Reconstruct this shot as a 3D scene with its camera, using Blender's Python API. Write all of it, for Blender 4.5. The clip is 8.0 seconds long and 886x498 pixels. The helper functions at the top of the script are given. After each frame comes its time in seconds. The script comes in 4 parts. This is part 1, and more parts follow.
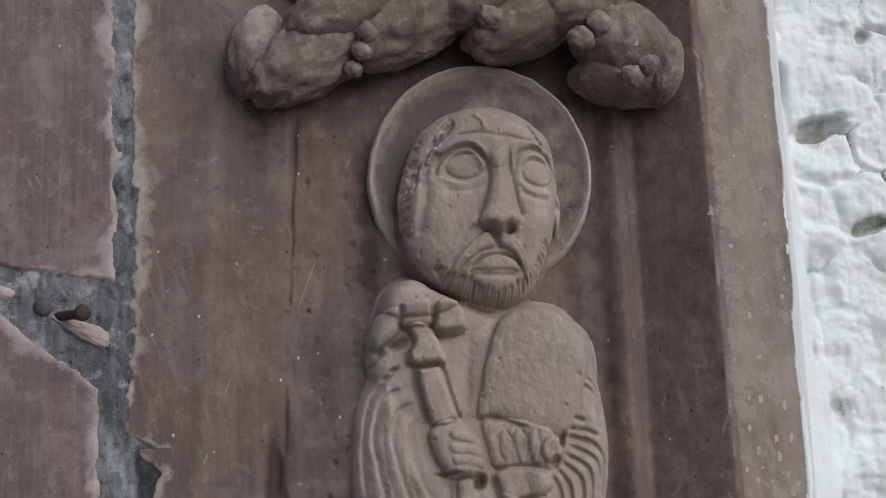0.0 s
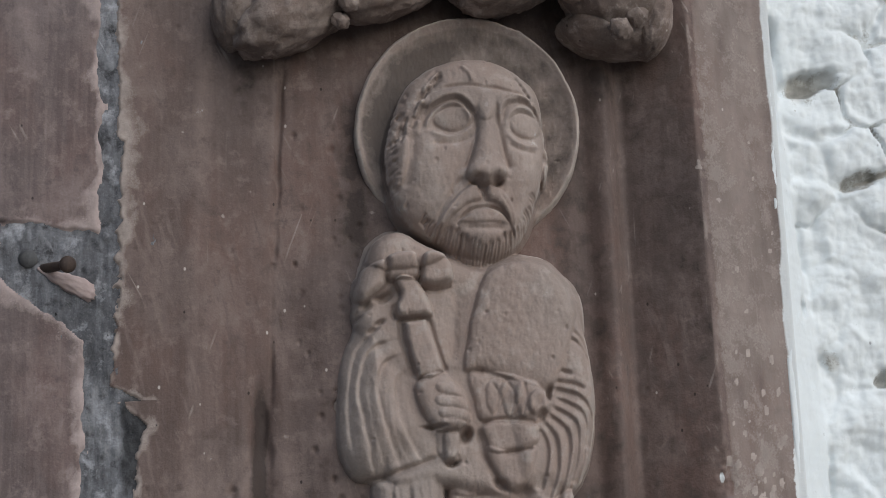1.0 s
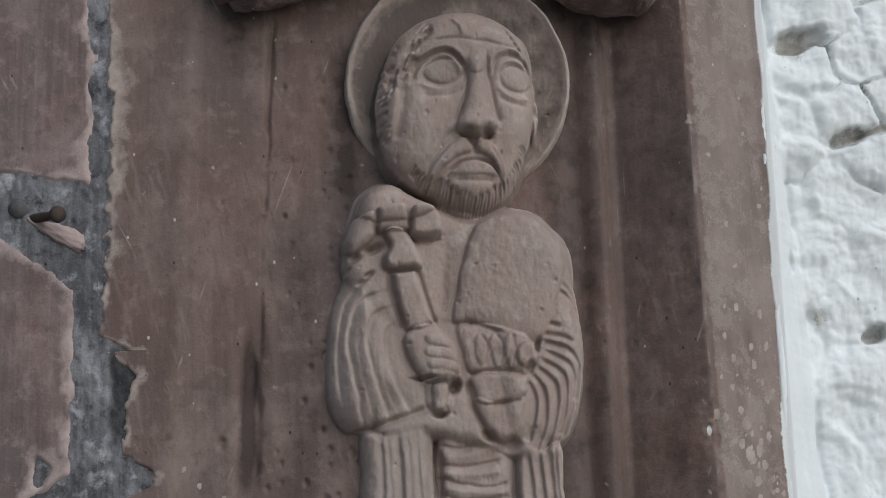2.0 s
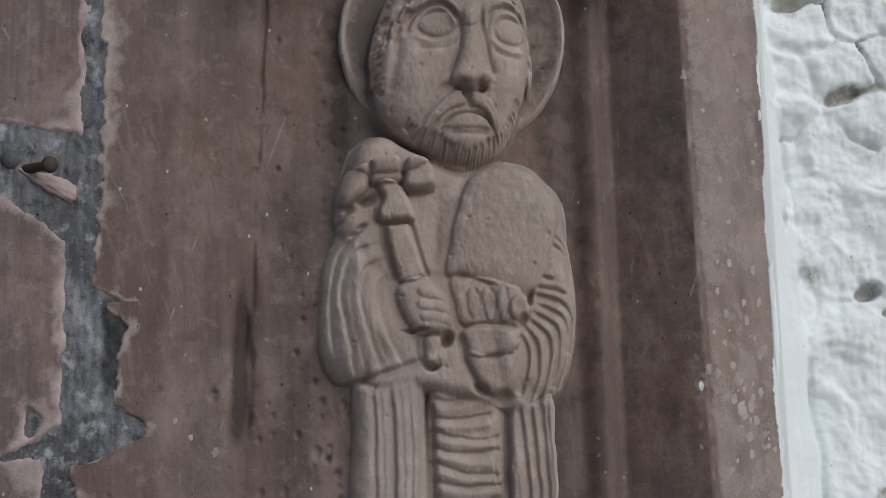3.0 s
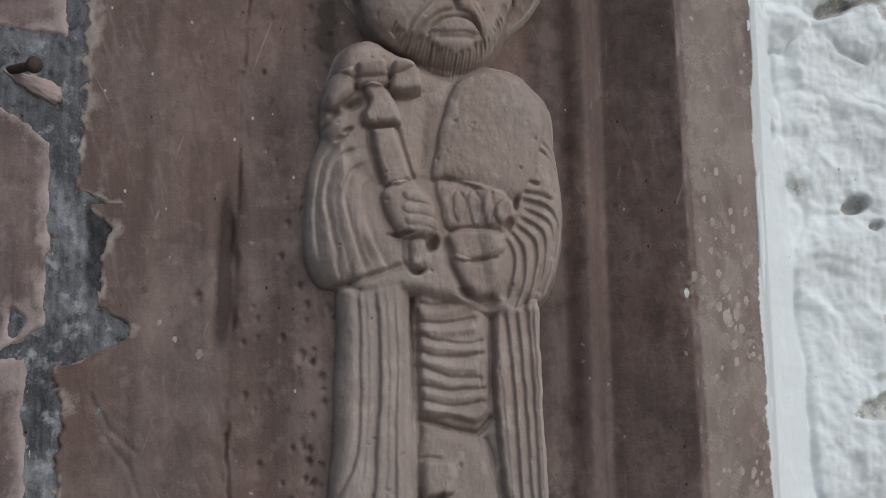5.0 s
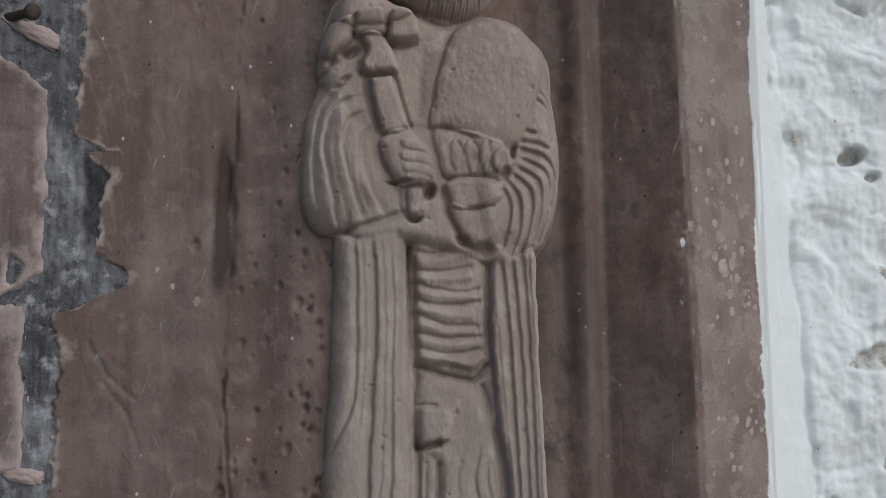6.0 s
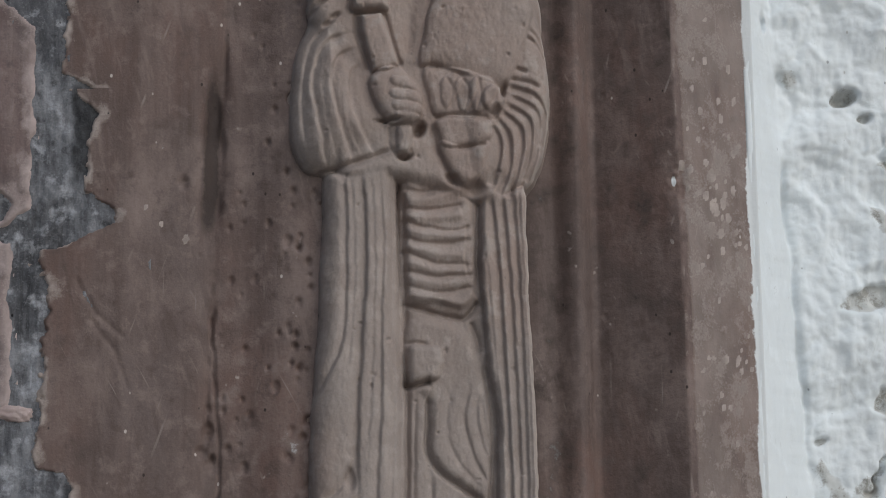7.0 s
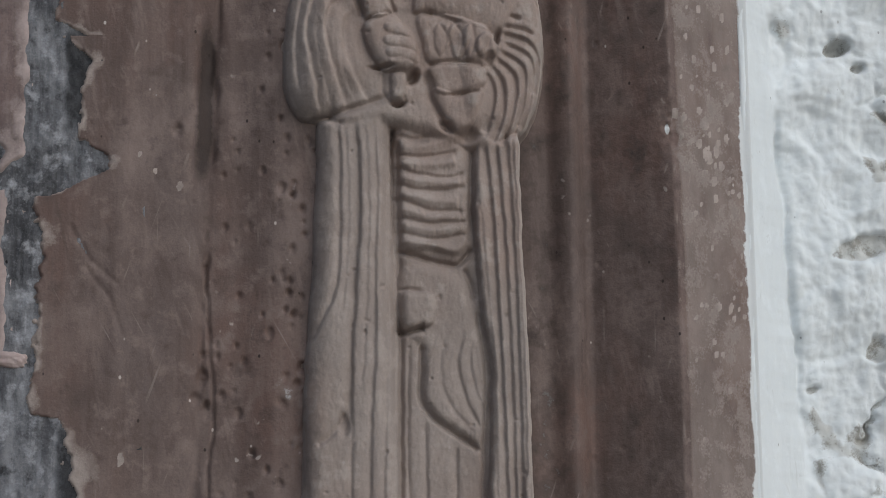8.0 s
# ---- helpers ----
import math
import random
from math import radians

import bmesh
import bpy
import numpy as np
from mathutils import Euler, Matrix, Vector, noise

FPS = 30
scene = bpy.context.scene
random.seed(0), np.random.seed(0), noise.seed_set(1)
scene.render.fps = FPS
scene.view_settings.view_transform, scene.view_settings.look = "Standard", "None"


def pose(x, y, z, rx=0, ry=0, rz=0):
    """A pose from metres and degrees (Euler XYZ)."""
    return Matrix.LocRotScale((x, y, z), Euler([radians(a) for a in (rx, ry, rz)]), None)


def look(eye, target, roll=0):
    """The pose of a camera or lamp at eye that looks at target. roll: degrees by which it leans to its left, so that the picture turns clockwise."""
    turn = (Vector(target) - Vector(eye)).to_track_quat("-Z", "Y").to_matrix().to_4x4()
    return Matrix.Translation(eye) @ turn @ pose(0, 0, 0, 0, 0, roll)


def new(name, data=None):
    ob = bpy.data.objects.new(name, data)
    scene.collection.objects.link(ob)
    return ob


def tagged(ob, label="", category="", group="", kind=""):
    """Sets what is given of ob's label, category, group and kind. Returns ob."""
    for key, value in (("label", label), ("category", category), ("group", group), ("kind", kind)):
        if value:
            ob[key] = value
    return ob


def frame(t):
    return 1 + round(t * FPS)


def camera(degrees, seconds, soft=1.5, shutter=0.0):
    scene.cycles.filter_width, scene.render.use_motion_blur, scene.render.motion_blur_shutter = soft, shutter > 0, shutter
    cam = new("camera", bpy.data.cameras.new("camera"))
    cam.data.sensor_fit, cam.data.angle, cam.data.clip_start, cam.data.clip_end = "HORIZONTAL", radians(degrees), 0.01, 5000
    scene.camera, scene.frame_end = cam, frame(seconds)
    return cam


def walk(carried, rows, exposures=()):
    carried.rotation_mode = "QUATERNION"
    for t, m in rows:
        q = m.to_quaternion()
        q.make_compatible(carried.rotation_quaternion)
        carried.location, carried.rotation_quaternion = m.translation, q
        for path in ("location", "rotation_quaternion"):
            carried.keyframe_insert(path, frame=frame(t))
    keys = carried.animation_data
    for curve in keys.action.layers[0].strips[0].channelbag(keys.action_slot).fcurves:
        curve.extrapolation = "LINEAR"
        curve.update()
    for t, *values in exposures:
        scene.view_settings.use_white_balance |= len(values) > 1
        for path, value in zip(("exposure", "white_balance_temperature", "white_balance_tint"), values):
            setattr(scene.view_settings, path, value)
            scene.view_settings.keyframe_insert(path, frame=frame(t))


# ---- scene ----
cam = camera(28.0, 8.0, soft=1.0)
PATH = [
    (0, (-0.097, -1.534, 1.461), (0.046, 0.388, 1.994), -2.0),
    (0.5, (-0.097, -1.531, 1.455), (0.051, 0.395, 1.973), -2.0),
    (1, (-0.092, -1.525, 1.448), (0.059, 0.406, 1.948), -1.9),
    (1.5, (-0.092, -1.525, 1.44), (0.066, 0.41, 1.923), -1.8),
    (3, (-0.09, -1.516, 1.411), (0.077, 0.427, 1.855), -1.3),
    (3.5, (-0.092, -1.513, 1.403), (0.081, 0.433, 1.83), -1.2),
    (4, (-0.085, -1.507, 1.387), (0.085, 0.442, 1.806), -1.1),
    (4.5, (-0.084, -1.501, 1.373), (0.089, 0.449, 1.787), -1.0),
    (6, (-0.085, -1.504, 1.349), (0.095, 0.455, 1.712), -0.7),
    (6.5, (-0.085, -1.499, 1.336), (0.1, 0.462, 1.682), -0.7),
    (7, (-0.078, -1.495, 1.326), (0.105, 0.469, 1.652), -0.6),
    (7.5, (-0.077, -1.494, 1.317), (0.109, 0.474, 1.625), -0.6),
    (8, (-0.078, -1.495, 1.306), (0.112, 0.474, 1.599), -0.6),
]
walk(cam, [(t, look(eye, target, roll)) for t, eye, target, roll in PATH], exposures=[(0, -0.02), (3, -0.15), (8, -0.27)])

# ---- world and light: a bright overcast sky, strongest from the upper right ----
SUN_TO = Vector((0.46, -0.74, 0.49)).normalized()
world = bpy.data.worlds.new("sky")
scene.world = world
world.use_nodes = True
wn = world.node_tree
sky = wn.nodes.new("ShaderNodeTexSky")
sky.sky_type = "NISHITA"
sky.sun_disc = False
sky.sun_elevation = math.asin(SUN_TO.z)
sky.sun_rotation = math.atan2(SUN_TO.x, SUN_TO.y)
sky.air_density, sky.dust_density, sky.ozone_density = 1.0, 1.5, 1.2
wn.links.new(sky.outputs["Color"], wn.nodes["Background"].inputs["Color"])
wn.nodes["Background"].inputs["Strength"].default_value = 0.075
sun = new("sun", bpy.data.lights.new("sun", "SUN"))
sun.data.energy, sun.data.angle, sun.data.color = 2.2, math.radians(70), (0.94, 0.98, 1.0)
sun.matrix_world = look(SUN_TO * 20, Vector((0, 0, 0)))


# ---- helpers ----
rng = np.random.default_rng(7)
LATTICE = rng.random((64, 64, 64)).astype(np.float32)


def vnoise(x, y, z=0.0):
    """Smooth value noise, 0 to 1."""
    x, y, z = np.broadcast_arrays(np.asarray(x, np.float32), np.asarray(y, np.float32), np.asarray(z, np.float32))
    i, j, k = np.floor(x).astype(int), np.floor(y).astype(int), np.floor(z).astype(int)
    u, v, w = x - i, y - j, z - k
    u, v, w = u * u * (3 - 2 * u), v * v * (3 - 2 * v), w * w * (3 - 2 * w)
    g = lambda a, b, c: LATTICE[(i + a) & 63, (j + b) & 63, (k + c) & 63]
    low = (g(0, 0, 0) * (1 - u) + g(1, 0, 0) * u) * (1 - v) + (g(0, 1, 0) * (1 - u) + g(1, 1, 0) * u) * v
    high = (g(0, 0, 1) * (1 - u) + g(1, 0, 1) * u) * (1 - v) + (g(0, 1, 1) * (1 - u) + g(1, 1, 1) * u) * v
    return low * (1 - w) + high * w


def fbm(x, y, z=0.0, octaves=4, gain=0.5):
    total, amp, size = 0.0, 1.0, 0.0
    for o in range(octaves):
        total = total + amp * (vnoise(x * 2**o + 17.3 * o, y * 2**o + 5.1 * o, z + 9.7 * o) - 0.5)
        size += amp
        amp *= gain
    return total / size


def step(a, b, x):
    t = np.clip((x - a) / (b - a), 0, 1)
    return t * t * (3 - 2 * t)


def line_distance(x, z, points):
    """Distance in the wall's plane to a line through the points, and the side on which it lies."""
    best, side = None, None
    for (ax, az), (bx, bz) in zip(points[:-1], points[1:]):
        dx, dz = bx - ax, bz - az
        h = np.clip(((x - ax) * dx + (z - az) * dz) / (dx * dx + dz * dz), 0, 1)
        d = np.hypot(x - ax - h * dx, z - az - h * dz)
        s = (x - ax) * dz - (z - az) * dx
        best, side = (d, s) if best is None else (np.minimum(best, d), np.where(d < best, s, side))
    return best, side


def smoothed(points, parts=6):
    """A smooth line through the points."""
    p = np.array([points[0], *points, points[-1]], float)
    out = []
    for a, b, c, d in zip(p[:-3], p[1:-2], p[2:-1], p[3:]):
        for t in np.arange(parts) / parts:
            out.append(0.5 * (2 * b + (c - a) * t + (2 * a - 5 * b + 4 * c - d) * t * t + (3 * b - a - 3 * c + d) * t**3))
    return [tuple(q) for q in out] + [tuple(p[-1])]


def link(name, mesh, material, parent=None, label=""):
    ob = new(name, mesh)
    mesh.materials.append(material)
    if parent:
        ob.parent = parent
    if label:
        tagged(ob, label)
    return ob


def mesh_of(name, verts, faces, smooth=True):
    me = bpy.data.meshes.new(name)
    me.from_pydata(np.asarray(verts).tolist(), [], faces if isinstance(faces, list) else faces.tolist())
    if smooth:
        me.shade_smooth()
    me.update()
    return me


def part(name, bm, material, parent=None, label="", smooth=False):
    me = bpy.data.meshes.new(name)
    bm.normal_update()
    bm.to_mesh(me)
    bm.free()
    if smooth:
        me.shade_smooth()
    return link(name, me, material, parent, label)


def box_part(name, lo, hi, material, parent=None, label="", bevel=0.0):
    bm = bmesh.new()
    bmesh.ops.create_cube(bm, size=1)
    for v in bm.verts:
        v.co = Vector([(a + b) / 2 + c * (b - a) for a, b, c in zip(lo, hi, v.co)])
    if bevel:
        bmesh.ops.bevel(bm, geom=bm.edges[:], offset=bevel, segments=2, affect="EDGES")
    return part(name, bm, material, parent, label)


def relief(name, x0, x1, z0, z1, pitch, depth, material, keep=None, back=60.0, parent=None, label="", **marks):
    """A carved or plastered face: a grid in millimetres whose depth(x, z) is the face's y, closed behind at y = back."""
    xs, zs = np.arange(x0, x1 + pitch / 2, pitch), np.arange(z0, z1 + pitch / 2, pitch)
    X, Z = np.meshgrid(xs, zs, indexing="ij")
    Y = depth(X, Z)
    nx, nz = X.shape
    cell = np.ones((nx - 1, nz - 1), bool) if keep is None else keep((X[:-1, :-1] + X[1:, 1:]) / 2, (Z[:-1, :-1] + Z[1:, 1:]) / 2)
    ids = np.arange(nx * nz).reshape(nx, nz)
    i, j = np.nonzero(cell)
    front = np.stack([ids[i, j], ids[i + 1, j], ids[i + 1, j + 1], ids[i, j + 1]], 1)
    n = nx * nz
    padded = np.pad(cell, 1)
    rims = []
    for di, dj, a, b in ((0, -1, (0, 0), (1, 0)), (1, 0, (1, 0), (1, 1)), (0, 1, (1, 1), (0, 1)), (-1, 0, (0, 1), (0, 0))):
        m = cell & ~padded[1 + di : nx + di, 1 + dj : nz + dj]
        p, q = np.nonzero(m)
        s, e = ids[p + a[0], q + a[1]], ids[p + b[0], q + b[1]]
        rims.append(np.stack([e, s, s + n, e + n], 1))
    faces = np.concatenate([front, *rims])
    verts = np.concatenate([np.stack([X.ravel(), Y.ravel(), Z.ravel()], 1), np.stack([X.ravel(), np.full(n, back), Z.ravel()], 1)]) / 1000
    used, inverse = np.unique(faces, return_inverse=True)
    me = mesh_of(name, verts[used], inverse.reshape(faces.shape))
    # where the coat is worn through or limewashed, or carries painted light or shade, kept on the mesh for the material
    for key, where in marks.items():
        layer = me.attributes.new(key, "FLOAT", "POINT")
        layer.data.foreach_set("value", np.tile(np.broadcast_to(where(X, Z), X.shape).ravel(), 2)[used].astype(np.float32))
    return link(name, me, material, parent, label)


# ---- materials ----
def material(name):
    mat = bpy.data.materials.new(name)
    mat.use_nodes = True
    return mat, mat.node_tree, mat.node_tree.nodes["Principled BSDF"]


def node(tree, kind, **inputs):
    n = tree.nodes.new(kind)
    for key, value in inputs.items():
        n.inputs[key.replace("_", " ")].default_value = value
    return n


def noise_at(tree, scale, stretch=(1, 1, 1), detail=5.0, rough=0.55, offset=(0, 0, 0), slant=0.0):
    geo = tree.nodes.new("ShaderNodeNewGeometry")
    lean = node(tree, "ShaderNodeVectorRotate", Angle=slant, Axis=(0, 1, 0))
    mapping = node(tree, "ShaderNodeMapping", Scale=stretch, Location=offset)
    tree.links.new(geo.outputs["Position"], lean.inputs["Vector"])
    tree.links.new(lean.outputs["Vector"], mapping.inputs["Vector"])
    n = node(tree, "ShaderNodeTexNoise", Scale=scale, Detail=detail, Roughness=rough)
    tree.links.new(mapping.outputs["Vector"], n.inputs["Vector"])
    return n.outputs["Fac"]


def ramp(tree, value, low, high, a=0.0, b=1.0):
    r = node(tree, "ShaderNodeMapRange", From_Min=low, From_Max=high, To_Min=a, To_Max=b)
    tree.links.new(value, r.inputs["Value"])
    return r.outputs["Result"]


def mixed(tree, fac, a, b):
    m = tree.nodes.new("ShaderNodeMix")
    m.data_type = "RGBA"
    for socket, value in ((m.inputs[0], fac), (m.inputs[6], a), (m.inputs[7], b)):
        if isinstance(value, bpy.types.NodeSocket):
            tree.links.new(value, socket)
        elif isinstance(value, tuple):
            socket.default_value = (*value, 1)
        else:
            socket.default_value = value
    return m.outputs[2]


def bumped(tree, bsdf, *layers):
    normal = None
    for height, strength, distance in layers:
        b = node(tree, "ShaderNodeBump", Strength=strength, Distance=distance)
        tree.links.new(height, b.inputs["Height"])
        if normal:
            tree.links.new(normal, b.inputs["Normal"])
        normal = b.outputs["Normal"]
    tree.links.new(normal, bsdf.inputs["Normal"])


def marked(tree, name):
    a = tree.nodes.new("ShaderNodeAttribute")
    a.attribute_name = name
    return a.outputs["Fac"]


def times(tree, a, b, kind="MULTIPLY"):
    m = tree.nodes.new("ShaderNodeMath")
    m.operation = kind
    m.use_clamp = True
    for socket, value in zip(m.inputs, (a, b)):
        if isinstance(value, bpy.types.NodeSocket):
            tree.links.new(value, socket)
        else:
            socket.default_value = value
    return m.outputs[0]


def specks_at(tree, scale, radius, share, offset=(0, 0, 0)):
    """Small scattered flecks: round cells of a Voronoi, only a share of them."""
    geo = tree.nodes.new("ShaderNodeNewGeometry")
    mapping = node(tree, "ShaderNodeMapping", Location=offset, Scale=(1, 1, 0.7))
    tree.links.new(geo.outputs["Position"], mapping.inputs["Vector"])
    v = node(tree, "ShaderNodeTexVoronoi", Scale=scale)
    tree.links.new(mapping.outputs["Vector"], v.inputs["Vector"])
    part_of = tree.nodes.new("ShaderNodeSeparateColor")
    tree.links.new(v.outputs["Color"], part_of.inputs["Color"])
    return times(tree, ramp(tree, v.outputs["Distance"], radius, radius * 0.6), ramp(tree, part_of.outputs[0], 1 - share, 1.001 - share))


def weathered(name, base, pale, dark, rough=0.85, streak=0.5, chips=0.0, chip=(0.5, 0.44, 0.41), fine=520, bump=0.5, flecks=0.0, worn_or_lit=None, blotch=0.35, tint=0.35, fret=0.6):
    """Old paint or stone: broad stains, upright streaks, brush marks, scratches, fine grain, and chips down to a paler ground."""
    mat, tree, bsdf = material(name)
    broad = noise_at(tree, 5.5, (1, 1, 0.6))
    up = noise_at(tree, 30, (1, 1, 0.07), offset=(3, 0, 1), detail=6)
    grain = noise_at(tree, fine, detail=4, rough=0.65)
    mid = noise_at(tree, 48, offset=(7, 1, 2), detail=7, rough=0.65)
    patch = noise_at(tree, 17, (1, 1, 0.7), offset=(2, 8, 5), detail=7, rough=0.6)
    brush = noise_at(tree, 190, (1, 1, 0.035), offset=(5, 0, 2), detail=3)
    col = mixed(tree, ramp(tree, broad, 0.35, 0.68), dark, base)
    hue = noise_at(tree, 9, (1, 1, 0.5), offset=(4, 4, 9), detail=4)
    col = mixed(tree, ramp(tree, hue, 0.48, 0.62, 0, tint), col, (base[0] * 1.06, base[1] * 0.90, base[2] * 0.84))
    col = mixed(tree, ramp(tree, hue, 0.47, 0.34, 0, tint), col, (base[0] * 0.95, base[1] * 1.02, base[2] * 1.06))
    col = mixed(tree, ramp(tree, patch, 0.5, 0.66, 0, blotch), col, pale)
    col = mixed(tree, ramp(tree, patch, 0.42, 0.3, 0, blotch), col, dark)
    col = mixed(tree, ramp(tree, up, 0.52, 0.75, 0, streak), col, pale)
    col = mixed(tree, ramp(tree, brush, 0.45, 0.75, 0, streak * 0.5), col, pale)
    col = mixed(tree, ramp(tree, mid, 0.53, 0.66, 0, fret), col, pale)
    col = mixed(tree, ramp(tree, mid, 0.45, 0.33, 0, fret), col, dark)
    col = mixed(tree, ramp(tree, grain, 0.5, 0.75, 0, 0.30), col, dark)
    col = mixed(tree, ramp(tree, grain, 0.45, 0.28, 0, 0.25), col, pale)
    stroke = noise_at(tree, 130, (1, 1, 0.16), offset=(8, 2, 6), detail=4, slant=0.25)
    gathered = noise_at(tree, 11, (1, 1, 0.6), offset=(1, 7, 3), detail=5)
    col = mixed(tree, times(tree, ramp(tree, stroke, 0.52, 0.66), ramp(tree, gathered, 0.48, 0.62, 0, 0.75 * blotch)), col, pale)
    col = mixed(tree, times(tree, ramp(tree, stroke, 0.46, 0.34), ramp(tree, gathered, 0.52, 0.40, 0, 0.7 * blotch)), col, dark)
    if chips:
        speck = noise_at(tree, 75, detail=2, offset=(1, 5, 3))
        where = noise_at(tree, 7, offset=(9, 2, 4))
        col = mixed(tree, times(tree, ramp(tree, speck, 0.70, 0.74), ramp(tree, where, 0.5, 0.6, 0, chips)), col, chip)
    if flecks:
        col = mixed(tree, times(tree, specks_at(tree, 55, 0.075, 0.3), flecks), col, chip)
        col = mixed(tree, times(tree, specks_at(tree, 90, 0.12, 0.12, (4, 1, 7)), flecks), col, tuple(0.35 * v for v in dark))
        for k, slant in enumerate((0.0, 0.5, -0.35)):
            scratch = noise_at(tree, 330, (1, 1, 0.035), offset=(6 + k, 3, 1), detail=0, slant=slant)
            where = noise_at(tree, 14, offset=(k, 9, 2 * k), detail=2)
            col = mixed(tree, times(tree, ramp(tree, scratch, 0.75, 0.82), times(tree, ramp(tree, where, 0.55, 0.66), flecks * 0.3)), col, chip)
    if worn_or_lit:
        # besides real wear, pales the statue's crests and the fillet as if lit
        wear_or_light = marked(tree, "worn_or_lit")
        ragged = times(tree, wear_or_light, times(tree, ramp(tree, mid, 0.3, 0.7, -0.35, 0.35), ramp(tree, grain, 0.3, 0.7, -0.15, 0.15), "ADD"), "ADD")
        col = mixed(tree, ramp(tree, ragged, 0.34, 0.72), col, mixed(tree, ramp(tree, mid, 0.35, 0.65), worn_or_lit, tuple(0.62 * v for v in worn_or_lit)))
        white = times(tree, marked(tree, "limewash"), times(tree, ramp(tree, up, 0.3, 0.7, -0.3, 0.3), ramp(tree, mid, 0.3, 0.7, -0.3, 0.3), "ADD"), "ADD")
        col = mixed(tree, ramp(tree, white, 0.44, 0.58), col, (0.64, 0.66, 0.67))
        # besides real deposits, this darkening carries shade painted on jamb and halo
        grime_or_shade = times(tree, marked(tree, "grime_or_shade"), ramp(tree, mid, 0.3, 0.7, -0.3, 0.3), "ADD")
        col = mixed(tree, ramp(tree, grime_or_shade, 0.3, 0.75, 0, 0.85), col, tuple(0.38 * v for v in dark))
    tree.links.new(col, bsdf.inputs["Base Color"])
    tree.links.new(ramp(tree, mid, 0.3, 0.7, rough - 0.1, rough + 0.08), bsdf.inputs["Roughness"])
    bsdf.inputs["Specular IOR Level"].default_value = 0.3
    bumped(tree, bsdf, (patch, bump * 0.4, 0.006), (mid, bump * 0.6, 0.004), (brush, streak * 0.25, 0.001), (grain, bump * 0.7, 0.001))
    return mat


BROWN = weathered("brown_paint", (0.148, 0.106, 0.095), (0.215, 0.163, 0.148), (0.088, 0.062, 0.055), rough=0.72, chips=0.6, flecks=0.9, worn_or_lit=(0.40, 0.335, 0.305), blotch=0.75, tint=0.7, fret=0.8)
STONE = weathered("carved_stone", (0.325, 0.268, 0.242), (0.41, 0.350, 0.320), (0.235, 0.190, 0.170), rough=0.9, streak=0.15, chips=0.3, flecks=0.3, worn_or_lit=(0.53, 0.455, 0.41), blotch=0.45)
BLOCK = weathered("painted_block", (0.152, 0.116, 0.112), (0.255, 0.200, 0.192), (0.09, 0.069, 0.067), rough=0.8, streak=0.8, chips=0.4, flecks=0.8, worn_or_lit=(0.42, 0.34, 0.325), blotch=0.7, tint=0.7, fret=0.75)
MORTAR = weathered("grey_mortar", (0.142, 0.143, 0.158), (0.33, 0.335, 0.36), (0.04, 0.04, 0.044), rough=0.9, streak=0.7, chips=0.8, chip=(0.5, 0.5, 0.52), bump=0.9, flecks=1.0, blotch=0.5, tint=0.0, fret=1.0, worn_or_lit=(0.36, 0.36, 0.375))
WHITE = weathered("lime_plaster", (0.70, 0.74, 0.76), (0.76, 0.80, 0.825), (0.69, 0.72, 0.735), rough=0.9, streak=0.2, bump=0.45, flecks=0.7, chip=(0.42, 0.42, 0.40), blotch=0.5, fret=0.8, worn_or_lit=(0.44, 0.43, 0.40), tint=0.0)
PINK = weathered("pink_mortar", (0.42, 0.33, 0.32), (0.5, 0.41, 0.39), (0.3, 0.23, 0.215), rough=0.9)
RUST = weathered("rusty_iron", (0.06, 0.042, 0.036), (0.11, 0.075, 0.058), (0.03, 0.022, 0.02), rough=0.75)
PLUG = weathered("dark_plug", (0.09, 0.09, 0.095), (0.16, 0.16, 0.165), (0.05, 0.05, 0.05), rough=0.85)
PAVING = weathered("stone_paving", (0.24, 0.23, 0.22), (0.3, 0.29, 0.275), (0.16, 0.155, 0.15), rough=0.85, streak=0.0)
SOOTY = weathered("sooty_stone", (0.25, 0.196, 0.172), (0.38, 0.315, 0.285), (0.13, 0.098, 0.086), rough=0.92, streak=0.2, chips=0.9, chip=(0.55, 0.50, 0.47), flecks=0.8, blotch=0.7, bump=1.0, fret=0.9)


# ---- the wall ----
def jamb_left(z):
    """Where the painted coat of the jamb ends towards the joint: ragged, with two pieces broken away."""
    heights = (1230, 1320, 1335, 1354, 1372, 1386, 1389, 1405, 1442, 1470, 1508, 1537, 1538, 1556, 1561, 1572, 1573, 1587, 1596, 1607, 1613, 1623, 1637, 1667, 1691, 1711, 1713, 1726, 1758, 1788, 1829, 1860, 1901, 1948, 1970, 2018, 2073, 2129, 2249)
    edges = (-226, -238, -243, -241, -248, -260, -274, -278, -275, -275, -272, -270, -271, -275, -278, -275, -262, -233, -214, -213, -225, -240, -241, -238, -233, -258, -235, -266, -263, -260, -258, -257, -257, -257, -259, -260, -261, -259, -265)
    return np.interp(z, heights, edges) + 7 * fbm(z / 26.0, 3.3) + 4 * fbm(z / 8.0, 8.1, 0.0, 4, 0.6)


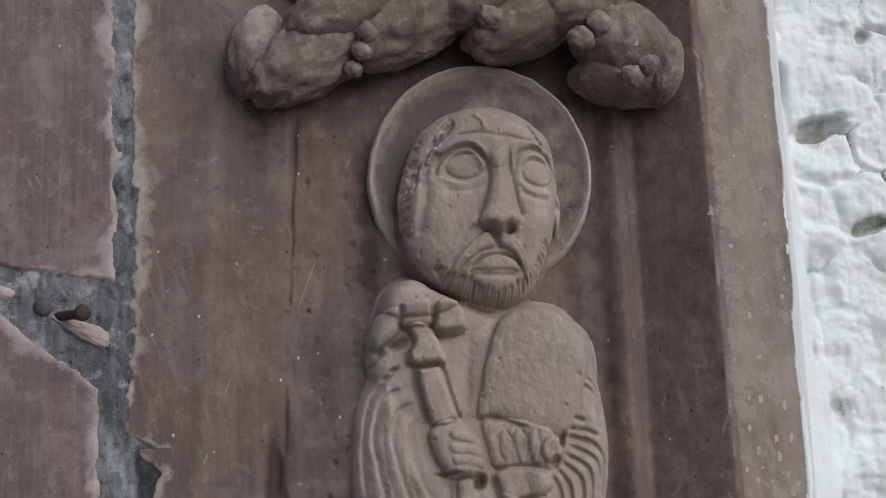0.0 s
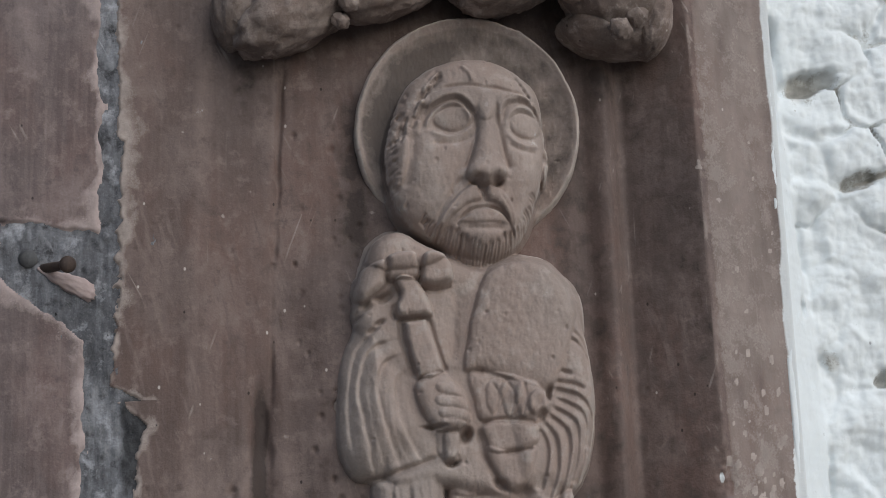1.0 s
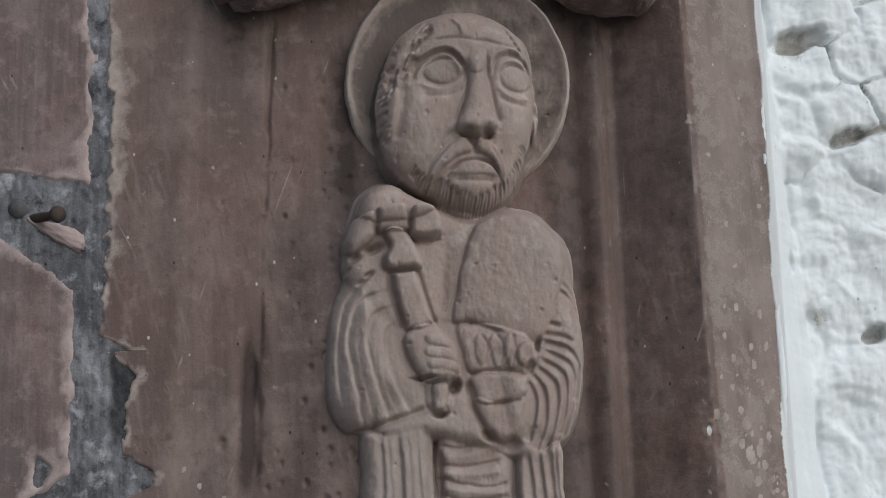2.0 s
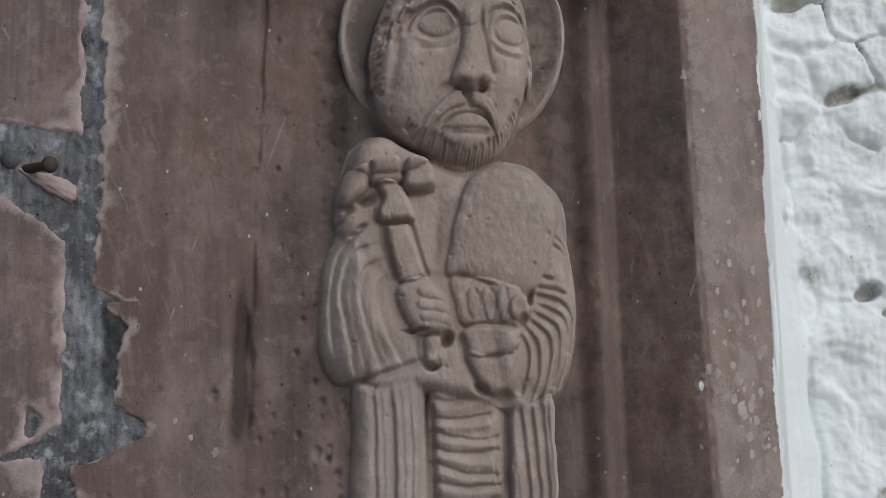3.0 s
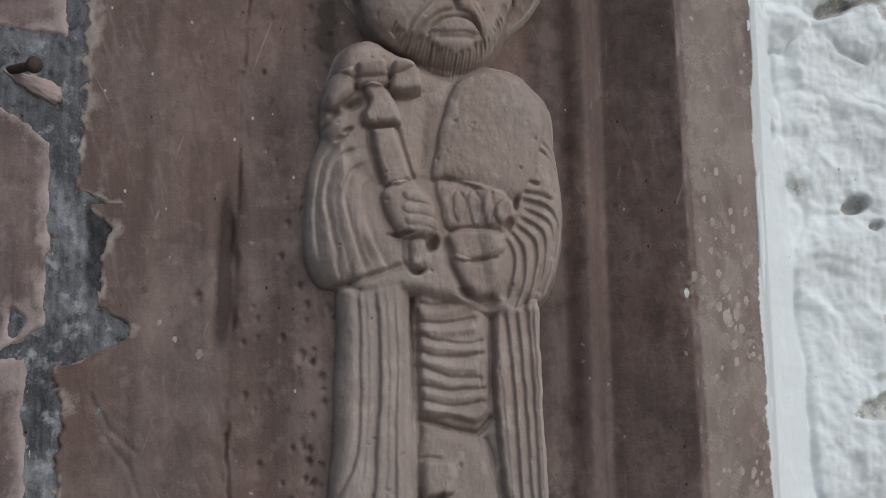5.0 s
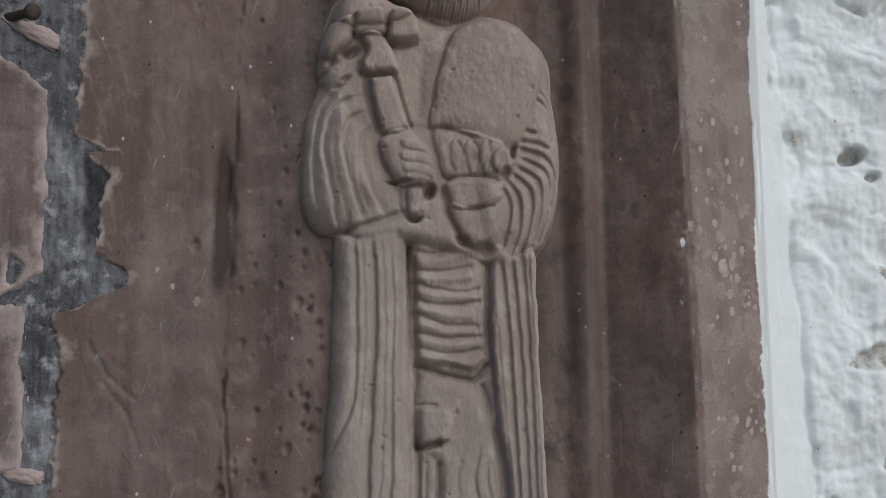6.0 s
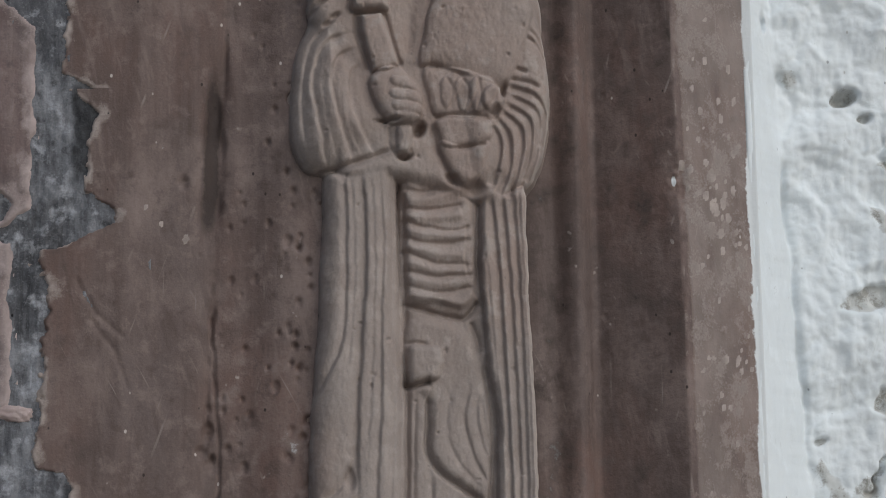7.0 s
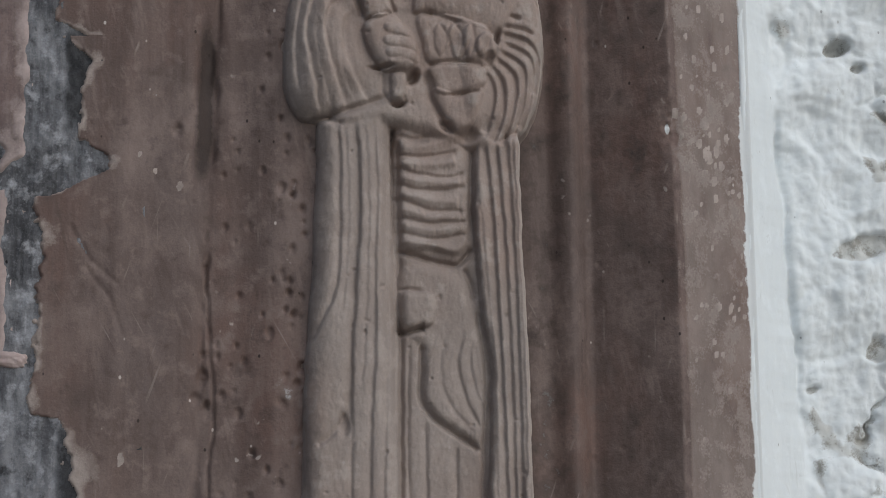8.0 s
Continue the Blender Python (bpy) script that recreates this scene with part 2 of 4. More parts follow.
PITS = [(rng.uniform(-128, -40), rng.uniform(1280, 1960), rng.uniform(1.4, 3.2), rng.uniform(1.5, 3.5)) for _ in range(60)]
PITS += [(rng.uniform(-74, -50), rng.uniform(1350, 1740), rng.uniform(1.8, 4.0), rng.uniform(2.0, 4.5)) for _ in range(30)]
PITS += [(rng.uniform(-240, 260), rng.uniform(1280, 2100), rng.uniform(1, 2.2), rng.uniform(0.6, 1.5)) for _ in range(70)]
PITS += [(-136, 1438, 2.6, 3.5), (-143, 1402, 3.6, 3.5), (-134, 1397, 2.6, 3.5), (-121, 1404, 3.0, 3.5), (-107, 1389, 3.2, 3.5), (-95, 1356, 3.0, 3.5), (-119, 1547, 2.4, 3.5), (-109, 1613, 2.0, 3.5), (-81, 1456, 3.4, 3.5), (-53, 1429, 2.0, 3.5), (-109, 1446, 1.8, 3.5)]
PITS += [(-160, 1631, 4.5, 4.0), (-137, 1420, 5, 4.0), (-133, 1392, 5, 4)]


CRACK = [(-135, 1514), (-133, 1471), (-130, 1433), (-127, 1404), (-128, 1376), (-132, 1348), (-132, 1311)]
SCRAPES = ([(-248, 1547), (-231, 1518), (-209, 1499)], [(-235, 1513), (-214, 1485), (-204, 1456)])


def jamb_depth(x, z):
    crease = -115 - 0.041 * (1990 - z) + 4 * fbm(z / 30.0, 1.7)
    y = 1.2 * fbm(x / 60.0, z / 90.0) + 0.9 * fbm(x / 9.0, z / 60.0, 4.0) + 0.35 * fbm(x / 2.5, z / 8.0, 2.0)
    # the flat face, its faint upright ridge, the groove beside the panel
    ridge = -199 - 0.04 * (1758 - z)
    y = y - 1.6 * np.exp(-(((x - ridge) / 9) ** 2)) + 1.3 * step(ridge, ridge + 35, x)
    y = y + 3.0 * step(crease - 9, crease + 7, x)
    y = y + 5.0 * np.exp(-(((x - crease) / (1.2 + 2.6 * vnoise(z / 15.0, 2.0))) ** 2)) * step(0.3, 0.75, vnoise(z / 26.0, 5.5))
    y = y + 2.0 * np.exp(-(((x - crease) / 7) ** 2)) * vnoise(z / 50.0, 3.5)
    deep = step(1555, 1620, z) * step(1760, 1690, z)
    y = y + deep * (6 + 5 * vnoise(x / 7.0, z / 40.0, 9.0)) * np.exp(-np.abs((x - crease + 7 + 5 * fbm(z / 30.0, 6.1)) / 9.0) ** 2.2)
    # a hair crack that wanders down beside the panel, and two slanting scrapes
    split, side = line_distance(x + 4 * fbm(x / 9.0, z / 9.0, 12.0), z, CRACK)
    y = y + 4.0 * np.exp(-((split / 1.5) ** 2))
    for scrape in SCRAPES:
        far, side = line_distance(x + 3 * fbm(x / 12.0, z / 12.0, 3.0), z, scrape)
        y = y + 1.3 * np.exp(-((far / 2.2) ** 2))
    # behind the figure the panel is hollowed, and its right flank turns forward to the arris
    y = y + 5 * step(60, 110, x) * step(176, 150, x) - 11 * step(-112, -70, x) * step(60, 20, x) * step(1860, 1780, z)
    y = y + 6 * np.exp(-(((x - 160) / 11) ** 2)) - 1.3 * np.exp(-(((x - 186) / 9) ** 2))
    arris = 268 - 0.018 * np.maximum(z - 1500, 0) + 2.2 * fbm(z / 40.0, 6.6) + 1.5 * fbm(z / 9.0, 2.6)
    flank = np.clip((x - 192) / (arris - 192), 0, 1)
    y = y - 40 * flank + 20 * step(178, 200, x)
    fillet = np.clip((x - arris) / 72, 0, 1)
    y = y + 1.5 * step(-4, 4, x - arris) + 36 * fillet**1.1
    chipped = np.exp(-(((x - 266) / 9) ** 2 + ((z - 1632) / 22) ** 2))
    y = y + 6 * chipped * (0.6 + 0.8 * vnoise(x / 4.0, z / 4.0, 3.0))
    for px, pz, r, d in PITS:
        near = np.abs(x - px) + np.abs(z - pz) < 6 * r
        if near.any():
            y = np.where(near, y + d * np.exp(-(((x - px) / r) ** 2 + ((z - pz) / (r * 1.4)) ** 2) ** 2) * (0.5 + vnoise(x / 2.5, z / 2.5, r)), y)
    # the torn rim of the paint coat rolls back to the joint
    rim = x - jamb_left(z)
    rim = rim + 13 * fbm(x / 8.0, z / 8.0, 5.0, 4, 0.65)
    return y + 5 * step(0.5, -2.5, rim)


def wall_piece(name, label):
    ob = new(name)
    return tagged(ob, label, "wall", kind="structure")


def jamb_worn_or_lit(x, z):
    """The coat is rubbed pale along the joint, and chipped on the fillet beside the arris; the whole fillet is coloured
    paler as the lit side.
    """
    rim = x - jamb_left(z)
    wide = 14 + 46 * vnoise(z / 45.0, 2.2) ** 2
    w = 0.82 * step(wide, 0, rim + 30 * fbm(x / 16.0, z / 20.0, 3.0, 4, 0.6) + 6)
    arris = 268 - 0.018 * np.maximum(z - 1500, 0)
    # the fillet's lit look put into its colour, edge to edge
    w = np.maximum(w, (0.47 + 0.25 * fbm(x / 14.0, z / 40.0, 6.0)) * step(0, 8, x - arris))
    for px, pz, r in CHIPS:
        away = ((x - px) / (0.55 * r)) ** 2 + ((z - pz) / (1.0 * r)) ** 2
        w = np.maximum(w, 1.3 * step(1.25, 0.7, away + 3.2 * fbm(x / 4.0, z / 6.0, px, 3, 0.6)))
    return np.maximum(w, 0.5 * np.exp(-(((x - arris) / 2.5) ** 2)) * vnoise(z / 14.0, 7.0))


CHIPS = ((309, 1709, 4), (298, 1640, 5), (292, 1622, 4), (300, 1612, 8), (310, 1618, 5), (306, 1590, 5), (269, 1648, 4), (285, 1560, 3), (306, 1480, 4), (300, 1448, 3), (314, 1604, 4), (296, 1596, 5), (303, 1665, 3))
CHIPS += ((-178, 1595, 3), (-157, 1581, 3.5), (-203, 1352, 5), (-275, 1376, 4), (-191, 1609, 2.2))
CHIPS += tuple((rng.uniform(274, 336), rng.normal(1620, 110), rng.uniform(1.2, 3.6)) for _ in range(70))


def jamb_limewash(x, z):
    """Limewash spilt over the jamb's outer edge, and one splash on the arris."""
    return 0.9 * step(-13, 2, x - 342 - 7 * fbm(z / 50.0, 3.0)) * (0.75 + 0.5 * vnoise(z / 60.0, 8.0)) + 0.8 * np.exp(-(((x - 262) / 3) ** 2 + ((z - 1633) / 7) ** 2))


def jamb_grime_or_shade(x, z):
    """Shade painted in the groove beside the panel, over the flank and in tongues below the canopy's ends; soot round
    the hollow of the head.
    """
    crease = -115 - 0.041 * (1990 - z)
    # the groove's and crease's shadow, put into the colour along their run
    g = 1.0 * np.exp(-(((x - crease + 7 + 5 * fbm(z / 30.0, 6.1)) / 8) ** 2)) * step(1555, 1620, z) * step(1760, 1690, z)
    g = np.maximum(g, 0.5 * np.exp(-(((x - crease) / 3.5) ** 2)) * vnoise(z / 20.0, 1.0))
    # flank and niche back darkened in colour as their shaded side, with blotchy grime
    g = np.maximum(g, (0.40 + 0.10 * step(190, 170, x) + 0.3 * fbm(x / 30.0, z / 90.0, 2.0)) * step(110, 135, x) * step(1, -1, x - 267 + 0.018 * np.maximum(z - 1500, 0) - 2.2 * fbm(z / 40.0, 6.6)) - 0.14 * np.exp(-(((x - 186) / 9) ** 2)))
    # the canopy's cast shade, painted below its two ends
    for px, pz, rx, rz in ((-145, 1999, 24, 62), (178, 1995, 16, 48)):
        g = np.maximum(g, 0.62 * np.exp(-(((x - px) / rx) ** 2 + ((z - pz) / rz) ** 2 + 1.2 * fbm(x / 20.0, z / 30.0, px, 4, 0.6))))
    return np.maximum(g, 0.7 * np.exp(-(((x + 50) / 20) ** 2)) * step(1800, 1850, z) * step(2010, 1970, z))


niche = relief("jamb_niche", -310, 344, 1180, 2300, 1.6, jamb_depth, BROWN, keep=lambda x, z: x > jamb_left(z) - 9, back=90, worn_or_lit=jamb_worn_or_lit, limewash=jamb_limewash, grime_or_shade=jamb_grime_or_shade)
tagged(niche, "brown painted stone jamb with a shallow statue niche", "door jamb", kind="structure")

wall_left = wall_piece("wall_left", "dark painted stone blocks with wide grey mortar joints")
mortar = relief("mortar", -560, -185, 1180, 2300, 2.0, lambda x, z: 2.8 + 7 * fbm(x / 16.0, z / 30.0, 1.0) + 6.0 * fbm(x / 6.0, z / 10.0, 6.0, 4, 0.65), MORTAR, back=95, parent=wall_left, label="rough dark grey mortar bed", grime_or_shade=lambda x, z: 0.75 * step(-262, -250, x + 12 * fbm(x / 12.0, z / 18.0, 3.0)) * step(1725, 1708, z) * step(1618, 1640, z) + 0.7 * step(1400, 1360, z) * step(-262, -250, x))


def stone_block(edge, x0, z0, z1, seed):
    """One block of the masonry; edge(x, z) is above zero on the block, in millimetres from its ragged rim."""
    e = lambda x, z: edge(x, z) + 11 * fbm(x / 30.0, z / 30.0, seed) + 5 * fbm(x / 9.0, z / 9.0, seed + 4, 4, 0.6)
    depth = lambda x, z: 5 * step(0.5, -2.5, e(x, z)) - 0.5 + 1.6 * fbm(x / 40.0, z / 70.0, seed) + 1.2 * fbm(x / 7.0, z / 40.0, seed + 2) + 0.6 * fbm(x / 3.0, z / 6.0, seed)
    return relief("stone_block", x0, -262, z0, z1, 2.0, depth, BLOCK, keep=lambda x, z: e(x, z) > -6, back=95, parent=wall_left, worn_or_lit=lambda x, z: 0.78 * step(16 + 55 * vnoise(x / 40.0, z / 40.0, seed) ** 2, 0, e(x, z) + 34 * fbm(x / 16.0, z / 20.0, seed, 4, 0.6) + 8))


stone_block(lambda x, z: np.minimum(-279 - x - 0.02 * (z - 1990), z - (1872 - 0.17 * (x + 325))), -560, 1820, 2300, 1.0)
stone_block(lambda x, z: np.minimum(np.minimum(-288 - x, (1790 - 0.75 * (x + 319)) - z), np.minimum(z - 1606 - 0.5 * (x + 290), np.hypot(x + 312, (z - 1607) / 1.7) - 9)), -560, 1560, 1900, 2.0)
stone_block(lambda x, z: np.minimum(np.minimum(-303 - x, 1578 - z), z - 1440), -560, 1420, 1600, 3.0)
stone_block(lambda x, z: np.minimum(-318 - x, 1405 - z), -560, 1180, 1440, 5.0)


HOLLOWS = (
    ((393, 80, 2023), 30, 13, 22),
    ((359, 60, 2075), 6, 22, 20),
    ((447, 90, 2120), 9, 9, 18),
    ((366, 70, 1800), 4, 12, 16),
    ((434, 90, 1923), 22, 10, 12),
    ((448, 95, 1735), 12, 9, 16),
    ((466, 95, 1713), 8, 6, 14),
    ((467, 90, 1544), 34, 12, 12),
    ((449, 90, 1732), 14, 7, 14),
    ((471, 90, 1449), 12, 14, 12),
    ((410, 80, 1412), 8, 4, 10),
)


STONES = [(352 + 62 * (i % 5) + 31 * (i // 5 % 2) + rng.uniform(-22, 22), 1160 + 50 * (i // 5) + rng.uniform(-20, 20), rng.uniform(-11, 9), rng.uniform(-0.28, 0.28), rng.uniform(-0.3, 0.2)) for i in range(120)]


def rubble(x, z):
    """Broken stones under the limewash: each a tilted face, with ragged sunken joints between; also how near a joint is."""
    first, second, face = np.full_like(x, 1e9), np.full_like(x, 1e9), np.zeros_like(x)
    for px, pz, off, a, b in STONES:
        d = np.hypot(x - px, 1.3 * (z - pz))
        near = d < first
        second = np.where(near, first, np.minimum(second, d))
        face = np.where(near, off + a * (x - px) + b * (z - pz), face)
        first = np.where(near, d, first)
    return face, second - first


def plaster_depth(x, z):
    edge = 341 + 3 * fbm(z / 30.0, 4.4)
    rough_at = 362 + 0.05 * (2000 - z) + 8 * fbm(z / 45.0, 9.1) + 4 * fbm(z / 10.0, 2.2)
    y = 22 + 46 * np.clip((x - edge) / np.maximum(rough_at - edge, 8), 0, 1)
    wild = step(-3, 8, x - rough_at)
    wx, wz = x + 22 * fbm(x / 50.0, z / 50.0, 11.0), z + 22 * fbm(x / 50.0, z / 50.0, 15.0)
    lumps = fbm((0.8 * wx + 0.6 * wz) / 60.0, (0.8 * wz - 0.6 * wx) / 60.0, 3.0, 6, 0.55)
    face, gap = rubble(wx + 9 * fbm(x / 12.0, z / 12.0, 8.0, 3), wz + 9 * fbm(x / 12.0, z / 12.0, 18.0, 3))
    joint = np.exp(-((gap / (2 + 6 * vnoise(x / 30.0, z / 30.0, 2.0))) ** 2)) * step(0.55, 0.95, vnoise(x / 42.0, z / 42.0, 5.0))
    y = y + wild * (9 - 30 * lumps + 0.6 * face * step(0, 26, gap) + 11 * joint) + 4.5 * fbm(x / 10.0, z / 60.0, 0.0, 4, 0.6) + wild * 2.2 * fbm(x / 14.0, z / 11.0, 1.5, 5, 0.5)
    # a ragged gap where the smooth band ends
    y = y + 9 * np.exp(-(((x - rough_at - 4) / 3.5) ** 2)) * step(0.35, 0.7, vnoise(z / 35.0, 12.0))
    for (hx, hy, hz), rx, rz, d in HOLLOWS:
        away = ((x - hx) / rx) ** 2 + ((z - hz - 0.25 * (x - hx)) / rz) ** 2 + 1.6 * fbm(x / 14.0, z / 14.0, hx * 0.1, 3)
        y = y + (0.7 if rx > 10 else 0.6) * d * step(1.3, 0.2, away)
    return y


def plaster_dirt(x, z):
    """Where the limewash has fallen off in the hollows the grey render shows."""
    wx, wz = x + 22 * fbm(x / 50.0, z / 50.0, 11.0), z + 22 * fbm(x / 50.0, z / 50.0, 15.0)
    far = step(4, 18, x - (362 + 0.05 * (2000 - z)))
    face, gap = rubble(wx + 9 * fbm(x / 12.0, z / 12.0, 8.0, 3), wz + 9 * fbm(x / 12.0, z / 12.0, 18.0, 3))
    hollow = step(0.14, 0.24, fbm(wx / 70.0, wz / 46.0, 19.0, 3)) * step(22, 8, gap) + 0.8 * step(6, 2, gap) * step(0.6, 0.85, vnoise(x / 42.0, z / 42.0, 5.0))
    for (hx, hy, hz), rx, rz, d in HOLLOWS:
        hollow = np.maximum(hollow, step(1.3, 0.5, ((x - hx) / rx) ** 2 + ((z - hz - 0.25 * (x - hx)) / rz) ** 2 + 1.6 * fbm(x / 14.0, z / 14.0, hx * 0.1, 3)))
    return far * (0.58 * hollow + 0.5 * np.exp(-(((x - 384) / 20) ** 2 + ((z - 2010) / 14) ** 2)))


plaster = relief("wall_right", 336, 600, 1180, 2300, 1.8, plaster_depth, WHITE, back=130, worn_or_lit=plaster_dirt)
tagged(plaster, "rough lumpy white limewashed rubble wall", "wall", kind="structure")

# plain masonry that carries the wall on around what is seen, and the floor before it
back_wall = box_part("wall_back", (-2.5, 0.125, 0.0), (2.5, 0.5, 3.4), WHITE)
tagged(back_wall, "plain limewashed wall behind the jamb", "wall", kind="structure")
for name, lo, hi, mat, label in (
    ("wall_far_left", (-2.5, 0.005, 0.0), (-0.56, 0.125, 3.4), BLOCK, "plain painted stone wall"),
    ("wall_far_right", (0.60, 0.09, 0.0), (2.5, 0.125, 3.4), WHITE, "plain white limewashed wall"),
    ("wall_below", (-0.56, 0.005, 0.0), (0.60, 0.125, 1.18), BLOCK, "plain painted stone below the niche"),
    ("wall_above", (-0.56, 0.005, 2.30), (0.60, 0.125, 3.4), BLOCK, "plain painted stone above the niche"),
):
    tagged(box_part(name, lo, hi, mat), label, "wall", kind="structure")
tagged(box_part("ground", (-60, -60, -0.2), (60, 60, 0.0), PAVING), "grey stone paving before the wall", "ground", kind="structure")


# ---- the figure ----
class Sculpture:
    """A figure in high relief, worked in millimetres: how far the stone stands out of the wall over each point of its plane."""

    def __init__(self, x0, x1, z0, z1, pitch):
        self.box, self.pitch = (x0, x1, z0, z1), pitch
        self.X, self.Z = np.meshgrid(np.arange(x0, x1 + pitch / 2, pitch), np.arange(z0, z1 + pitch / 2, pitch), indexing="ij")
        self.H = np.full_like(self.X, -40.0)
        self.bite = 1.0  # how deep the chisel goes
        # worn outlines waver a little
        self.WX = self.X + 2.4 * fbm(self.X / 13.0, self.Z / 13.0, 21.0, 3)
        self.WZ = self.Z + 2.4 * fbm(self.X / 13.0, self.Z / 13.0, 33.0, 3)

    def window(self, points, margin):
        p = np.array(points)
        lo, hi = p.min(0) - margin, p.max(0) + margin
        a = [max(0, int((v - o) / self.pitch)) for v, o in zip(lo, (self.box[0], self.box[2]))]
        b = [max(0, int((v - o) / self.pitch) + 2) for v, o in zip(hi, (self.box[0], self.box[2]))]
        return slice(a[0], b[0]), slice(a[1], b[1])

    def join(self, cut, h, k):
        a = self.H[cut]
        s = np.clip(0.5 + 0.5 * (h - a) / k, 0, 1)
        self.H[cut] = a * (1 - s) + h * s + k * s * (1 - s)

    def within(self, outline, crisp):
        """The window round an outline, the distance to it, and what lies inside."""
        n = len(outline)
        loop = list(outline) + [outline[0]]
        if not crisp:
            loop = smoothed([outline[-1], *outline, outline[0], outline[1]], 4)[4 : 4 * (n + 1) + 1]
        cut = self.window(loop, 14)
        x, z = self.WX[cut], self.WZ[cut]
        d, inside = np.full_like(x, 1e9), np.zeros(x.shape, bool)
        for (ax, az), (bx, bz) in zip(loop[:-1], loop[1:]):
            dx, dz = bx - ax, bz - az
            h = np.clip(((x - ax) * dx + (z - az) * dz) / (dx * dx + dz * dz + 1e-9), 0, 1)
            d = np.minimum(d, np.hypot(x - ax - h * dx, z - az - h * dz))
            inside ^= ((az > z) != (bz > z)) & (x < ax + dx * (z - az) / (dz if abs(dz) > 1e-6 else 1e-6))
        return cut, d, inside

    def pillow(self, outline, top, wide, low=-20.0, k=3.0, full=2.0, lean=(0.0, 0.0), steep=4.0, crisp=False):
        """A swelling with the given outline: it rises from low at its rim to top over the width; lean tilts its face."""
        cut, d, inside = self.within(outline, crisp)
        t = np.clip(d / wide, 0, 1)
        mid = np.mean(outline, 0)
        face = top + lean[0] * (self.X[cut] - mid[0]) + lean[1] * (self.Z[cut] - mid[1])
        h = np.where(inside, low + (face - low) * (1 - (1 - t) ** full) ** (1 / full), low - steep * d)
        self.join(cut, h, k)

    def raised(self, outline, rise, wide, lean=(0.0, 0.0), crisp=False):
        """A form laid on what is there already, rising by so much over the width from its rim."""
        cut, d, inside = self.within(outline, crisp)
        t = np.clip(d / wide, 0, 1)
        mid = np.mean(outline, 0)
        face = rise + lean[0] * (self.X[cut] - mid[0]) + lean[1] * (self.Z[cut] - mid[1])
        self.H[cut] += np.where(inside, face * np.sqrt(1 - (1 - t) ** 2), 0)

    def ball(self, c, r, low, top, k=2.5, turn=0.0):
        """A rounded knob: half of an ellipsoid on the level low."""
        cut = self.window([c], max(r) + 10)
        x, z = self.WX[cut] - c[0], self.WZ[cut] - c[1]
        a = math.radians(turn)
        q = ((x * math.cos(a) - z * math.sin(a)) / r[0]) ** 2 + ((x * math.sin(a) + z * math.cos(a)) / r[1]) ** 2
        self.join(cut, np.where(q < 1, low + (top - low) * np.sqrt(np.maximum(1 - q, 0)), low - 5 * min(r) * (np.sqrt(q) - 1)), k)

    def hollow(self, c, r, deep, turn=0.0):
        cut = self.window([c], 2.4 * max(r))
        x, z = self.WX[cut] - c[0], self.WZ[cut] - c[1]
        a = math.radians(turn)
        q = ((x * math.cos(a) - z * math.sin(a)) / r[0]) ** 2 + ((x * math.sin(a) + z * math.cos(a)) / r[1]) ** 2
        self.H[cut] -= deep * np.exp(-(q**1.5))

    def swell(self, c, r, rise, turn=0.0):
        """A low round swelling on what is there already."""
        cut = self.window([c], max(r) + 4)
        x, z = self.WX[cut] - c[0], self.WZ[cut] - c[1]
        a = math.radians(turn)
        q = ((x * math.cos(a) - z * math.sin(a)) / r[0]) ** 2 + ((x * math.sin(a) + z * math.cos(a)) / r[1]) ** 2
        self.H[cut] += rise * np.sqrt(np.maximum(1 - q, 0))

    def line(self, points, wide, high, other=None, fade=0.12, waver=1.0):
        """A ridge along the points, or a groove where high is below zero; other: its width on its other side; it fades at its ends."""
        pts = smoothed(points) if len(points) > 2 else points
        cut = self.window(pts, 3.2 * max(wide, other or 0))
        x, z = self.X[cut] + waver * (self.WX - self.X)[cut], self.Z[cut] + waver * (self.WZ - self.Z)[cut]
        best, side, where = np.full_like(x, 1e9), np.zeros_like(x), np.zeros_like(x)
        long = np.concatenate([[0], np.cumsum([math.dist(a, b) for a, b in zip(pts[:-1], pts[1:])])])
        for i, ((ax, az), (bx, bz)) in enumerate(zip(pts[:-1], pts[1:])):
            dx, dz = bx - ax, bz - az
            h = np.clip(((x - ax) * dx + (z - az) * dz) / (dx * dx + dz * dz + 1e-9), 0, 1)
            d = np.hypot(x - ax - h * dx, z - az - h * dz)
            near = d < best
            best = np.where(near, d, best)
            side = np.where(near, (x - ax) * dz - (z - az) * dx, side)
            where = np.where(near, (long[i] + h * (long[i + 1] - long[i])) / long[-1], where)
        w = wide if other is None else np.where(side > 0, other, wide)
        ends = step(0, fade, where) * step(1, 1 - fade, where) if fade else 1.0
        self.H[cut] += self.bite * high * (0.25 + 0.75 * ends) * np.exp(-np.abs(best / w) ** 1.7)

    def softened(self, n):
        """A copy rubbed down over n steps each way."""
        h = self.H
        for axis in (0, 1):
            pad = [(n + 1, n) if a == axis else (0, 0) for a in (0, 1)]
            run = np.cumsum(np.pad(h, pad, mode="edge"), axis=axis)
            size = h.shape[axis]
            h = (np.take(run, range(2 * n + 1, size + 2 * n + 1), axis) - np.take(run, range(size), axis)) / (2 * n + 1)
        return h


HALO = (52, 1951)


